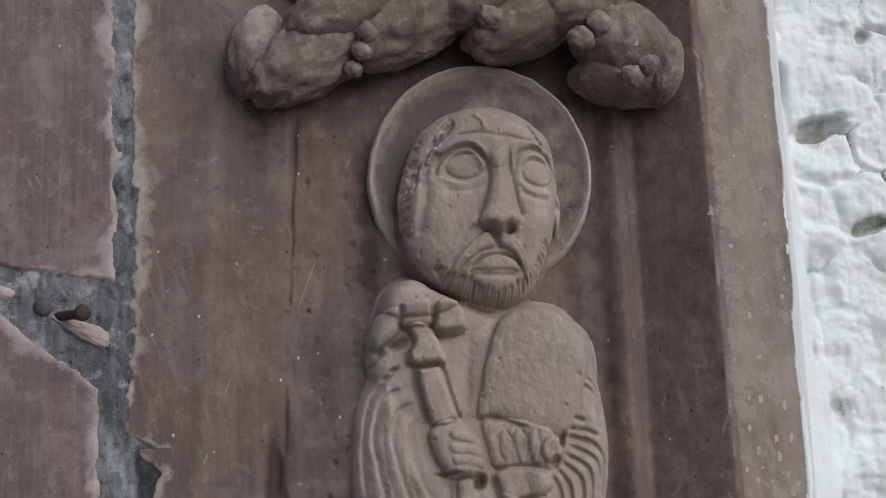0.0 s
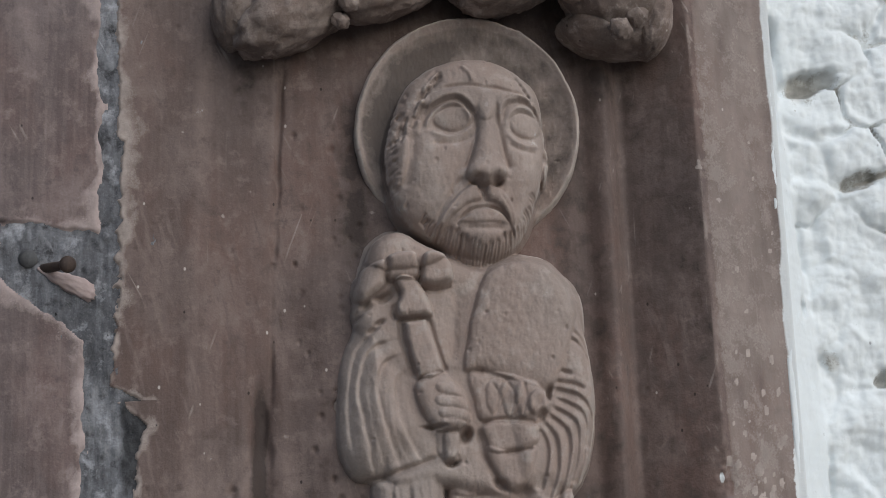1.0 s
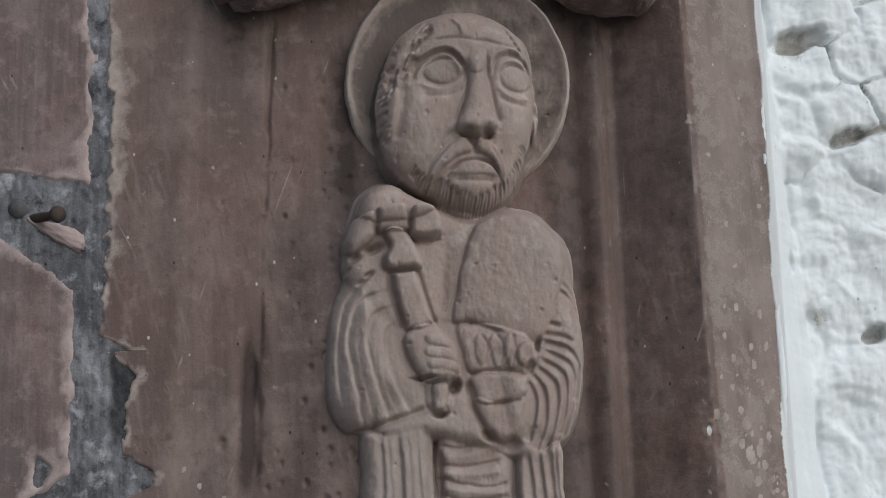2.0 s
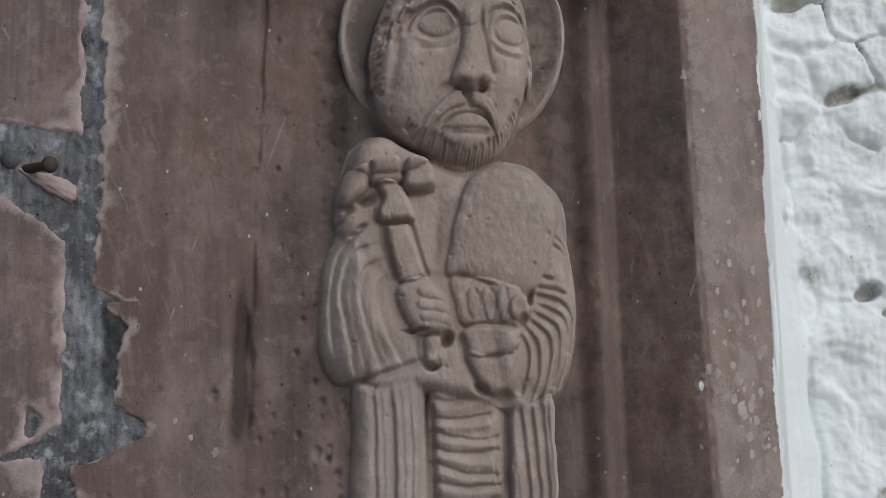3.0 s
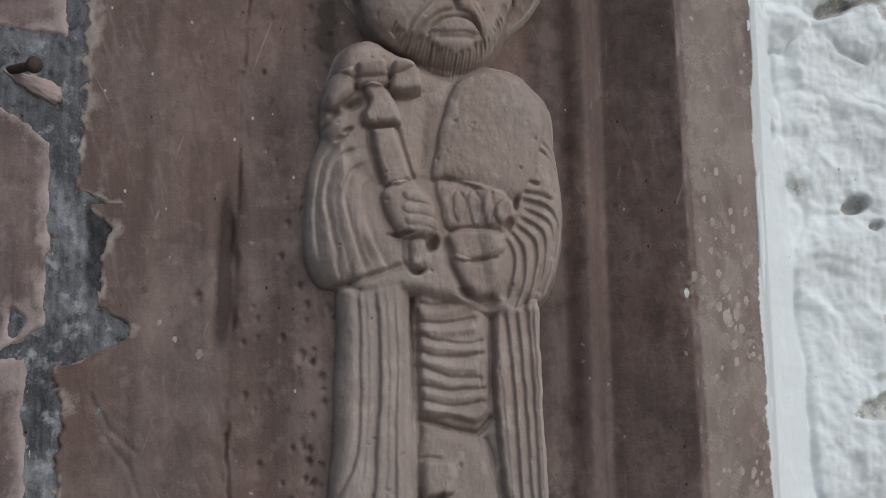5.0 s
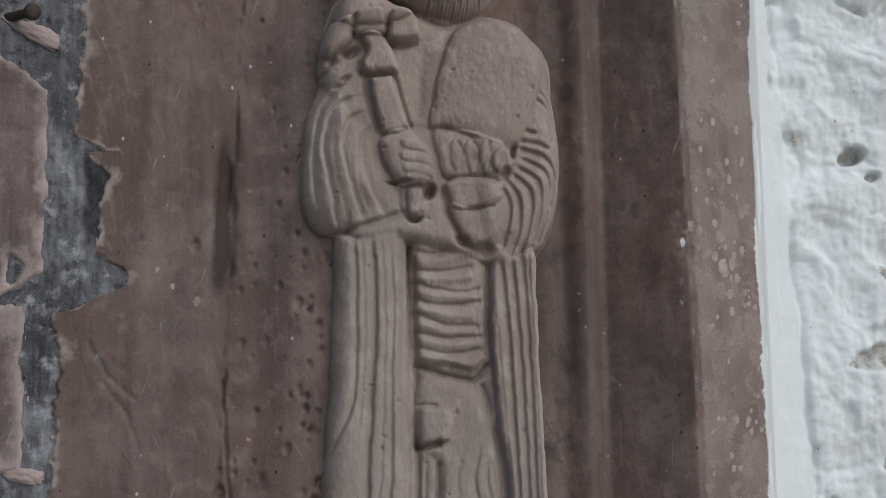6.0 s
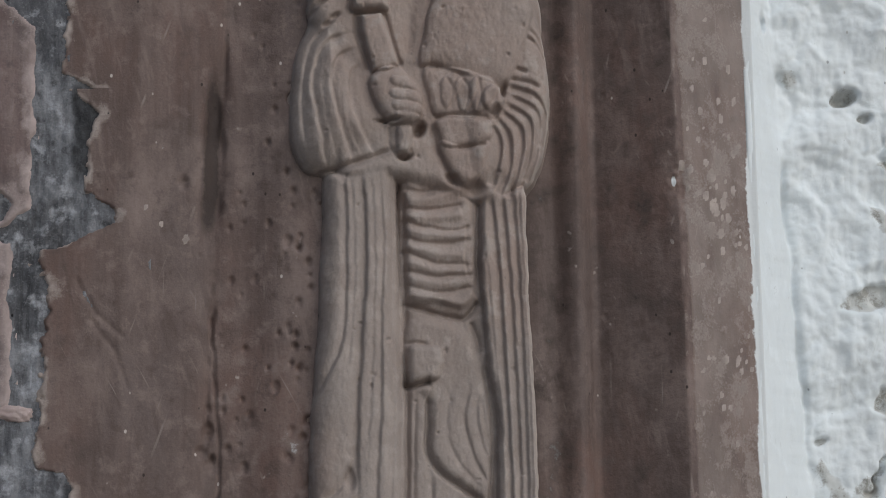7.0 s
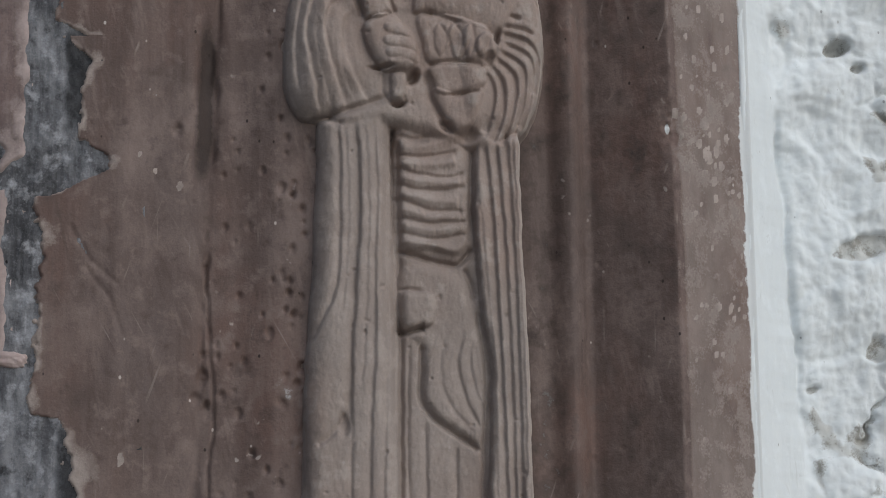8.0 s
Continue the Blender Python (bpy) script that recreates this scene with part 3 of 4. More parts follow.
def carve_halo(s):
    """A dished disc behind the head, raised to a thin rim; on its shaded side it sinks into the niche."""
    hx, hz = HALO
    r = np.hypot((s.WX - hx) / 1.0, (s.WZ - hz) / 1.04)
    sunk = step(hx - 20, hx - 86, s.X) * step(hz + 85, hz - 5, s.Z)
    dish = 5 + 17 * (np.clip(r, 0, 99) / 99) ** 5 - 7 * step(97.5, 102, r)
    h = dish * (1 - 0.45 * sunk) - 2 * sunk - 60 * step(101, 104, r)
    h = h - 26 * step(hz - 20, hz - 105, s.Z)
    s.join((slice(None), slice(None)), h, 2.0)


def carve_head(s):
    s.bite = 1.0
    # the mass of the head, its hair at the shaded side, the ears
    s.pillow([(53, 2011), (22, 2004), (-1, 1988), (-16, 1960), (-24, 1929), (-22, 1900), (-16, 1876), (-4, 1857), (19, 1841), (43, 1827), (63, 1822), (83, 1831), (99, 1852), (110, 1880), (117, 1908), (119, 1940), (116, 1971), (104, 1990), (81, 2005)], 54, 42, low=20, k=3, full=2.2, lean=(0.02, 0.03), steep=6)
    s.raised([(-9, 1935), (-3, 1927), (-6, 1898), (-13, 1889), (-19, 1901), (-17, 1925)], 4, 6)
    s.pillow([(114, 1932), (122, 1924), (121, 1899), (115, 1893), (112, 1910)], 34, 6, low=8, k=2)
    s.hollow((118, 1914), (3, 5), 6)
    # sunken temple before the hair, cheekbones, brow
    s.line([(2, 1936), (-1, 1910), (-7, 1885)], 4.5, -3.0)
    s.hollow((20, 1907), (24, 20), -2.5)
    s.hollow((97, 1898), (16, 22), -3.0)
    s.raised([(4, 1965), (25, 1973), (50, 1976), (78, 1972), (106, 1967), (113, 1952), (100, 1964), (82, 1964), (69, 1945), (60, 1945), (49, 1962), (32, 1967), (12, 1958)], 3.0, 6)
    # sockets, eyeballs, doubled lids
    s.hollow((33, 1945), (23, 16), 8)
    s.hollow((98, 1941), (17, 17), 8)
    s.swell((36, 1947), (17, 10.5), 6.5, -4)
    s.swell((99, 1941), (14, 11), 7, 10)
    s.line([(12, 1937), (16, 1949), (26, 1958), (39, 1961), (49, 1953), (52, 1942)], 2.6, 3.6)
    s.line([(14, 1936), (27, 1931), (42, 1933), (53, 1940)], 2.8, 3.6)
    s.line([(4, 1938), (9, 1954), (21, 1964), (38, 1968), (50, 1963), (56, 1952)], 2.4, 2.8)
    s.line([(7, 1937), (13, 1952), (24, 1961), (40, 1964), (50, 1958), (54, 1947)], 1.5, -3.0)
    s.line([(16, 1925), (31, 1924), (46, 1927), (54, 1933)], 2.2, -2.4)
    s.line([(82, 1935), (84, 1948), (93, 1956), (106, 1954), (114, 1939)], 2.4, 3.6)
    s.line([(82, 1933), (90, 1925), (101, 1922), (111, 1924)], 2.4, 3.4)
    s.line([(77, 1944), (79, 1959), (92, 1966), (107, 1962), (116, 1946)], 2.4, 2.8)
    s.line([(79, 1944), (82, 1956), (93, 1962), (107, 1958), (115, 1943)], 1.5, -3.0)
    s.line([(83, 1923), (95, 1917), (109, 1917)], 2.0, -2.2)
    # nose with its wings and nostrils
    s.raised([(60, 1966), (72, 1966), (72, 1936), (76, 1914), (81, 1895), (74, 1888), (63, 1885), (52, 1888), (45, 1895), (51, 1913), (56, 1936)], 11, 12, lean=(0.0, -0.22))
    s.hollow((63, 1896), (10, 8), -3.0)
    s.hollow((50, 1896), (6, 6), -2.5)
    s.hollow((78, 1895), (6, 6), -2.5)
    s.hollow((54, 1889), (4.4, 3.0), 9)
    s.hollow((72, 1888), (4.6, 3.2), 10)
    s.line([(55, 1955), (55, 1936), (50, 1913), (45, 1900)], 2.6, -3.0, 1.6)
    s.line([(74, 1963), (75, 1937), (80, 1914), (84, 1896)], 2.6, -4.0, 1.6)
    # cheek lines from the wings to the beard, moustache, philtrum
    s.line([(44, 1894), (32, 1880), (24, 1867), (19, 1855)], 2.2, -2.4)
    s.raised([(55, 1886), (45, 1883), (32, 1872), (21, 1857), (14, 1845), (20, 1846), (33, 1859), (45, 1869), (58, 1874)], 5.5, 5)
    s.raised([(64, 1885), (73, 1883), (83, 1873), (88, 1857), (88, 1842), (84, 1850), (77, 1864), (69, 1871), (60, 1874)], 5.5, 5)
    s.line([(57, 1884), (60, 1880), (62, 1874)], 2.2, -4.0, fade=0)
    s.line([(45, 1878), (33, 1867), (24, 1853)], 1.0, -1.6)
    s.line([(74, 1878), (82, 1865), (86, 1849)], 1.0, -1.6)
    # the drooping mouth, lower lip, chin
    s.raised([(39, 1856), (49, 1864), (62, 1867), (74, 1863), (82, 1853), (71, 1853), (61, 1853), (49, 1853)], 3, 5)
    s.line([(37, 1855), (48, 1864), (62, 1867), (75, 1863), (83, 1852)], 1.5, -5.0)
    s.line([(43, 1850), (61, 1848), (79, 1849)], 3.0, -3.0)
    s.hollow((61, 1841), (19, 13), -4.0)
    # the gap beneath the beard and jaw
    s.line([(-2, 1852), (19, 1838), (43, 1823), (62, 1819), (83, 1827), (100, 1847)], 3.0, -9.0, 5.0)
    # beard: strands that hang round the chin
    low_edge = [(5, 1859), (16, 1846), (31, 1832), (45, 1824), (59, 1822), (75, 1827), (90, 1840), (101, 1858), (110, 1878)]
    high_edge = [(10, 1861), (20, 1852), (35, 1849), (46, 1841), (61, 1835), (76, 1842), (88, 1849), (96, 1863), (103, 1879)]
    low_run, high_run = smoothed(low_edge, 5), smoothed(high_edge, 5)
    for i, (a, b) in enumerate(zip(high_run, low_run)):
        a = (a[0] + rng.uniform(-1, 1), a[1] + rng.uniform(-2, 3))
        m = ((a[0] + b[0]) / 2 + rng.uniform(-0.8, 0.8), (a[1] + b[1]) / 2)
        s.line([a, m, (b[0], b[1] - 2)], rng.uniform(0.9, 1.4), -rng.uniform(2.6, 5.2), fade=0.05, waver=0.4)
    # combed fringe over the brow, short locks at the temple
    s.line([(25, 1975), (50, 1977), (78, 1973), (104, 1968)], 1.8, -2.6)
    s.line([(44, 1998), (51, 1989), (53, 1980)], 2.0, 3.0)
    for i in range(40):
        a = i / 39
        top = np.array((26, 1993)) * (1 - a) + np.array((-15, 1933)) * a + rng.uniform(-5, 5, 2) + (7 * math.sin(3 * a), 7 * math.sin(3 * a))
        run = np.array((-7 + 3 * a, -7 - 7 * a)) * rng.uniform(0.8, 1.5)
        s.line([tuple(top), tuple(top + run * 0.5 + rng.uniform(-1.4, 1.4, 2)), tuple(top + run)], rng.uniform(1.3, 2.2), rng.choice([-3.4, -2.6, 2.0]))
    for i in range(9):
        a = i / 8
        top = np.array((89, 1994)) * (1 - a) + np.array((116, 1949)) * a
        s.line([tuple(top), tuple(top + (6 - 3 * a, -9 - 4 * a))], 1.3, -2.8)
    for i in range(60):
        a = rng.uniform(0, 1)
        p = np.array((-7, 1970)) * (1 - a) ** 2 + 2 * a * (1 - a) * np.array((-26, 1930)) + a * a * np.array((-10, 1870)) + rng.uniform(-5, 5, 2)
        s.hollow(tuple(p), (rng.uniform(1.2, 2.6), rng.uniform(1.4, 3.0)), rng.uniform(0.8, 2.4))


def carve_arms(s):
    s.bite = 0.95
    # the trunk, the shoulder, and the two sleeves
    s.pillow([(-9, 1835), (80, 1825), (128, 1800), (131, 1650), (112, 1607), (74, 1612), (17, 1627), (-31, 1632), (-39, 1739)], 34, 14, low=2, k=4)
    s.pillow([(-21, 1854), (-4, 1852), (12, 1842), (30, 1834), (50, 1824), (64, 1815), (64, 1784), (48, 1729), (28, 1719), (-6, 1714), (-39, 1739), (-56, 1779), (-49, 1814), (-38, 1842)], 36, 20, low=5, k=5, full=2.2, steep=1.5)
    s.pillow([(-43, 1784), (-58, 1759), (-67, 1729), (-70, 1690), (-68, 1658), (-58, 1640), (-38, 1633), (-20, 1638), (-2, 1642), (11, 1651), (19, 1680), (8, 1709), (-6, 1739), (-20, 1764)], 42, 44, low=6, k=6, full=1.8, lean=(0.05, 0.0), steep=1.5)
    s.pillow([(87, 1817), (114, 1819), (138, 1801), (147, 1765), (153, 1730), (154, 1690), (147, 1650), (137, 1628), (123, 1617), (101, 1622), (84, 1622), (71, 1670), (73, 1750)], 39, 20, low=2, k=5, full=2.2)
    # the rising edge of the mantle beside the bundle, bare chest between
    s.line([(59, 1808), (51, 1782), (44, 1752), (40, 1730)], 4.0, -7.0, 2.0)
    s.line([(36, 1801), (33, 1777), (31, 1747), (29, 1730)], 6.0, -4.0)

    # sleeve at the hammer: leaf-like folds, one over another, and its hem
    for fold, deep in (
        ([(-32, 1764), (-48, 1753), (-56, 1733), (-60, 1698), (-57, 1660)], -3.2),
        ([(-19, 1754), (-36, 1749), (-47, 1733), (-50, 1705), (-45, 1676), (-38, 1639)], -4.6),
        ([(-16, 1741), (-30, 1732), (-34, 1710), (-28, 1678), (-16, 1643)], -4.2),
        ([(-12, 1726), (-19, 1716), (-16, 1687), (-6, 1663), (4, 1649)], -3.6),
        ([(-42, 1722), (-42, 1698), (-36, 1668), (-28, 1643)], -1.6),
        ([(-21, 1697), (-20, 1673), (-9, 1649)], -1.4),
    ):
        s.line(fold, 5.5, deep, 1.6)
    s.line([(-57, 1631), (-43, 1637), (-26, 1639), (-15, 1643), (5, 1650), (18, 1655)], 2.4, -7.0, 4.0)
    for p in ([(-52, 1775)], [(-44, 1786)], [(-33, 1791)], [(-38, 1763)], [(-32, 1769)]):
        s.hollow(p[0], (5, 2.2), 6, -25)

    # sleeve beneath the bundle: narrow steps that fan out from the wrist
    for fold in (
        [(101, 1675), (107, 1664), (107, 1648), (101, 1622)],
        [(105, 1681), (115, 1666), (116, 1641), (107, 1614)],
        [(109, 1687), (125, 1672), (125, 1645), (115, 1611)],
        [(113, 1693), (133, 1679), (133, 1649), (124, 1617)],
        [(117, 1701), (140, 1687), (141, 1660), (132, 1626)],
        [(115, 1709), (137, 1702), (148, 1687), (146, 1657)],
    ):
        s.line(fold, 1.5, -5.6, 5.0, fade=0.06, waver=0.6)
    for fold in ([(130, 1762), (140, 1755), (149, 1741)], [(128, 1754), (138, 1749), (149, 1734)], [(117, 1726), (132, 1722)], [(115, 1715), (130, 1714), (143, 1708)]):
        s.line(fold, 1.5, -5.0, 2.2)


def carve_hammer(s):
    s.bite = 0.6
    # the raised hood of the shoulder behind it
    s.raised([(-44, 1826), (-38, 1842), (-25, 1851), (-8, 1852), (4, 1845), (21, 1836), (28, 1825), (10, 1815), (-29, 1813)], 9, 14)
    # cheek, eye and face of the hammer's head
    s.raised([(-56, 1796), (-54, 1814), (-39, 1820), (-26, 1821), (-25, 1806), (-31, 1797), (-46, 1787)], 14, 8)
    s.raised([(-25, 1818), (-22, 1826), (-3, 1828), (2, 1819), (1, 1806), (-22, 1805)], 14, 6)
    s.raised([(4, 1819), (8, 1827), (19, 1828), (28, 1824), (32, 1814), (31, 1801), (17, 1798), (4, 1801)], 17, 6)
    # socket flaring to the handle, then the handle
    s.raised([(-18, 1805), (-2, 1806), (6, 1798), (14, 1775), (5, 1772), (-12, 1771), (-20, 1778), (-15, 1791)], 13, 6)
    s.raised([(-12, 1768), (8, 1771), (15, 1748), (22, 1725), (11, 1720), (-1, 1720), (-8, 1744)], 10, 5, crisp=True)
    s.line([(-16, 1769), (-4, 1772), (10, 1771)], 1.6, -7.0, fade=0)
    s.line([(11, 1771), (17, 1749), (24, 1725)], 1.6, -7.0, fade=0.05)
    s.line([(-15, 1769), (-11, 1745), (-3, 1722)], 2.6, -8.0, fade=0.05)
    s.hollow((-27, 1792), (7, 4), 9, -40)
    s.hollow((-45, 1782), (9, 2.4), 5, -25)
    s.hollow((-19, 1778), (3, 7), 6)
    s.line([(5, 1800), (17, 1799), (31, 1803)], 2.6, -9.0, fade=0.05)


def carve_hands(s):
    s.bite = 0.6
    # the fist round the handle: back of the hand, four curled fingers
    s.raised([(-4, 1712), (4, 1721), (22, 1724), (32, 1716), (41, 1701), (41, 1682), (33, 1675), (16, 1674), (9, 1680), (1, 1694)], 12, 9)
    for row in ([(19, 1711), (34, 1707)], [(19, 1699), (39, 1696)], [(21, 1689), (41, 1686)], [(22, 1680), (38, 1677)]):
        a, b = row
        s.raised([(a[0] - 3, a[1] + 4), (b[0], b[1] + 4.4), (b[0] + 3, b[1]), (b[0], b[1] - 4.4), (a[0] - 3, a[1] - 4)], 2.6, 5)
    s.hollow((39, 1671), (5, 6), 17, 20)
    s.hollow((12, 1678), (9, 1.8), 9)
    # the end of the handle beneath the fist
    s.raised([(20, 1673), (33, 1672), (32, 1657), (29, 1648), (22, 1650), (19, 1661)], 8, 6)
    s.hollow((27, 1648), (5, 3), 12)
    s.line([(17, 1653), (26, 1645), (36, 1651)], 2.0, -6.0)
    s.line([(13, 1674), (13, 1660), (19, 1650)], 1.8, -4.0)
    # the bundle held to the breast: a full rounded form with a sharp lower edge
    s.pillow([(67, 1814), (83, 1821), (101, 1821), (119, 1810), (132, 1791), (136, 1773), (130, 1749), (122, 1726), (113, 1710), (94, 1711), (70, 1721), (52, 1728), (40, 1728), (44, 1753), (50, 1783), (58, 1804)], 48, 24, low=38, k=2.0, full=2.2, lean=(0.0, 0.05), steep=2.5)
    # the hand beneath it, four fingers curled up, the last one showing its hollow end
    s.raised([(42, 1723), (57, 1725), (86, 1719), (108, 1706), (111, 1691), (102, 1680), (76, 1681), (53, 1683), (47, 1698)], 6, 8)
    for bow, up in ((([(57, 1712), (63, 1717), (71, 1718), (75, 1711), (69, 1697), (62, 1688), (57, 1697)]), 3.0), (([(69, 1710), (77, 1717), (87, 1714), (88, 1704), (81, 1689), (74, 1686), (71, 1697)]), 3.5), (([(81, 1708), (89, 1716), (100, 1714), (104, 1703), (96, 1688), (86, 1684), (82, 1695)]), 4.0)):
        s.raised(bow, up, 6)
    s.swell((101, 1696), (9.5, 11.5), 7, 14)
    s.hollow((101, 1697), (5.0, 6.6), 4.5, 14)
    for cut_line in ([(61, 1715), (67, 1705), (65, 1689)], [(74, 1715), (81, 1703), (76, 1686)], [(89, 1714), (91, 1699), (86, 1684)]):
        s.line(cut_line, 1.1, -2.6)
    s.hollow((103, 1685), (4, 5), 9, 30)
    s.hollow((110, 1704), (2.5, 7), 9, 14)
    # the cuff and the pouch that hangs from it, with a slit in its flap
    s.raised([(53, 1679), (71, 1683), (96, 1679), (101, 1673), (98, 1662), (76, 1655), (60, 1656), (55, 1668)], 6, 6)
    s.raised([(56, 1661), (76, 1656), (96, 1661), (97, 1651), (91, 1633), (83, 1622), (74, 1625), (65, 1636), (58, 1648)], 5, 9)
    s.line([(68, 1655), (80, 1655), (96, 1658)], 1.6, -7.0, fade=0.15)
    s.line([(52, 1681), (72, 1684), (98, 1681)], 1.4, -5.0, fade=0.04)
    s.line([(49, 1678), (54, 1655), (65, 1634), (77, 1619)], 2.4, -7.0, 3.5)
    s.hollow((86, 1621), (9, 6), 11)
    s.hollow((67, 1629), (6, 4), 7, 35)


def carve_robe(s):
    s.bite = 0.8
    # the hollow of the skirt behind, then the two hanging sides of the mantle
    s.pillow([(21, 1668), (98, 1655), (106, 1498), (109, 1374), (109, 1258), (18, 1259), (20, 1498)], 20, 6, k=3, crisp=True)
    s.pillow([(-41, 1637), (-25, 1641), (-4, 1648), (20, 1653), (21, 1611), (23, 1544), (24, 1506), (25, 1468), (26, 1402), (26, 1259), (-49, 1260), (-53, 1356), (-53, 1402), (-50, 1449), (-46, 1506), (-44, 1553), (-42, 1601)], 33, 20, low=5, k=4, full=2.0, lean=(0.05, 0.0), steep=1.5)
    s.pillow([(95, 1624), (111, 1620), (130, 1625), (132, 1569), (134, 1506), (137, 1425), (139, 1317), (139, 1258), (99, 1258), (101, 1374), (101, 1430), (95, 1468), (91, 1506), (88, 1544), (88, 1593)], 35, 8, low=0, k=2.5, full=2.2, lean=(0.08, 0.0))
    # upright folds on the hammer's side; the outermost swings aside over the hem's corner
    for fold, wide, deep, other in (
        ([(-10, 1633), (-7, 1591), (-8, 1533), (-11, 1486), (-14, 1430), (-14, 1369)], 1.8, -6.0, 5.0),
        ([(-24, 1632), (-23, 1591), (-23, 1533), (-27, 1491), (-38, 1464), (-50, 1443)], 1.6, -4.2, 4.0),
        ([(5, 1637), (8, 1576), (6, 1505), (5, 1430), (2, 1369), (2, 1291)], 1.6, -3.6, 4.0),
        ([(14, 1639), (16, 1576), (16, 1505), (16, 1430), (14, 1360), (13, 1291)], 1.5, -3.0, 3.5),
        ([(-18, 1633), (-16, 1576), (-17, 1514), (-22, 1467)], 1.4, -1.8, 3.0),
        ([(-2, 1633), (1, 1577), (-1, 1486), (-5, 1402)], 1.4, -1.8, 3.0),
        ([(-13, 1365), (-14, 1333), (-12, 1292)], 1.6, -3.0, 3.0),
        ([(-18, 1388), (-29, 1370), (-42, 1360)], 2.0, -4.0, 4.5),
        ([(-52, 1430), (-53, 1393), (-52, 1356), (-51, 1310)], 3.0, -4.0, 2.0),
    ):
        s.line(fold, wide, deep, other, fade=0.08)
    s.hollow((-20, 1378), (4, 9), 7)
    s.line([(20, 1634), (21, 1591), (22, 1533), (23, 1486), (25, 1429), (25, 1374), (24, 1282)], 2.2, 3.0)
    # stepped pleats on the other side
    s.bite = 0.85
    for fold in (
        [(99, 1617), (104, 1572), (108, 1495), (112, 1401), (114, 1332), (114, 1281)],
        [(109, 1616), (113, 1567), (117, 1495), (120, 1401), (121, 1331), (121, 1281)],
        [(118, 1617), (121, 1567), (124, 1495), (126, 1401), (127, 1331), (127, 1281)],
    ):
        s.line(fold, 1.6, -6.5, 5.5, fade=0.03, waver=0.6)
    s.line([(94, 1577), (99, 1505), (105, 1429), (106, 1355), (106, 1286)], 1.4, -2.2, 3.0)
    s.line([(123, 1616), (125, 1563), (128, 1486), (130, 1392), (131, 1331)], 1.2, -3.0, 2.4, fade=0.03)

    s.bite = 0.75
    # the apron: sagging rolls between the mantle's sides, and its heavy hem
    s.pillow([(26, 1639), (44, 1644), (63, 1636), (76, 1623), (85, 1612), (89, 1579), (89, 1540), (84, 1526), (75, 1517), (53, 1522), (26, 1530)], 24, 8, low=12, k=2)
    for roll, up in (
        ([(27, 1631), (45, 1631), (66, 1623)], 3.0),
        ([(27, 1613), (48, 1612), (73, 1620)], 4.0),
        ([(26, 1599), (49, 1596), (76, 1600)], 5.0),
        ([(26, 1587), (50, 1582), (79, 1581)], 5.5),
        ([(27, 1574), (53, 1566), (78, 1564)], 5.5),
        ([(27, 1560), (55, 1552), (80, 1553)], 5.0),
        ([(27, 1547), (55, 1541), (82, 1544)], 4.5),
        ([(28, 1532), (56, 1528), (73, 1523), (86, 1532)], 6.0),
    ):
        s.line(roll, 6.0, up, 4.5, fade=0.04)
    for gap in (
        [(27, 1622), (46, 1620), (68, 1627)],
        [(27, 1606), (47, 1604), (76, 1609)],
        [(26, 1595), (49, 1588), (72, 1586), (83, 1591)],
        [(26, 1581), (49, 1575), (84, 1578)],
        [(27, 1569), (55, 1558), (82, 1558)],
        [(27, 1552), (56, 1547), (85, 1549)],
        [(27, 1540), (55, 1534), (84, 1538)],
    ):
        s.line(gap, 1.5, -4.5, 3.2, fade=0.06)
    s.line([(26, 1620), (26, 1579), (27, 1531), (28, 1488), (28, 1449), (28, 1374), (27, 1282)], 3.0, -10.0, fade=0.02)
    s.line([(91, 1619), (90, 1584), (89, 1541)], 2.4, -6.0)
    s.line([(27, 1523), (45, 1518), (65, 1513), (78, 1513), (89, 1526)], 2.2, -9.0, fade=0.05)
    # below it the knotted end of the girdle and the shirt drawn across the leg
    s.pillow([(30, 1511), (72, 1508), (82, 1497), (93, 1468), (98, 1430), (100, 1383), (96, 1355), (76, 1368), (52, 1384), (44, 1402), (44, 1440), (29, 1459)], 24, 10, low=13, k=2.5)
    s.raised([(29, 1486), (42, 1489), (56, 1487), (58, 1474), (54, 1461), (42, 1458), (29, 1457)], 6, 6)
    s.line([(27, 1490), (36, 1491), (45, 1490)], 1.6, -4.0)
    s.line([(26, 1455), (36, 1456), (48, 1459)], 2.6, -12.0, fade=0.05)
    s.line([(82, 1510), (87, 1497), (90, 1481)], 2.2, -6.0)
    s.line([(93, 1478), (96, 1454), (99, 1430), (100, 1402), (97, 1355), (95, 1281)], 2.2, -6.0, fade=0.05)
    for crease, deep in (([(80, 1451), (76, 1426), (82, 1399), (96, 1370)], -3.2), ([(88, 1449), (86, 1426), (92, 1402), (100, 1388)], -2.6), ([(66, 1454), (61, 1426), (68, 1397), (92, 1366)], -1.8), ([(91, 1444), (92, 1426), (97, 1407)], -2.2)):
        s.line(crease, 1.4, deep, 3.4)
    s.line([(46, 1447), (44, 1421), (45, 1397), (56, 1382), (73, 1369), (95, 1354)], 4.0, -8.0, 1.6, fade=0.06)
    s.line([(35, 1450), (34, 1402), (34, 1346), (35, 1282)], 1.8, -3.0)
    for crease in ([(48, 1383), (49, 1346), (49, 1282)], [(74, 1361), (74, 1327), (75, 1281)]):
        s.line(crease, 1.6, -3.5, 3.0)


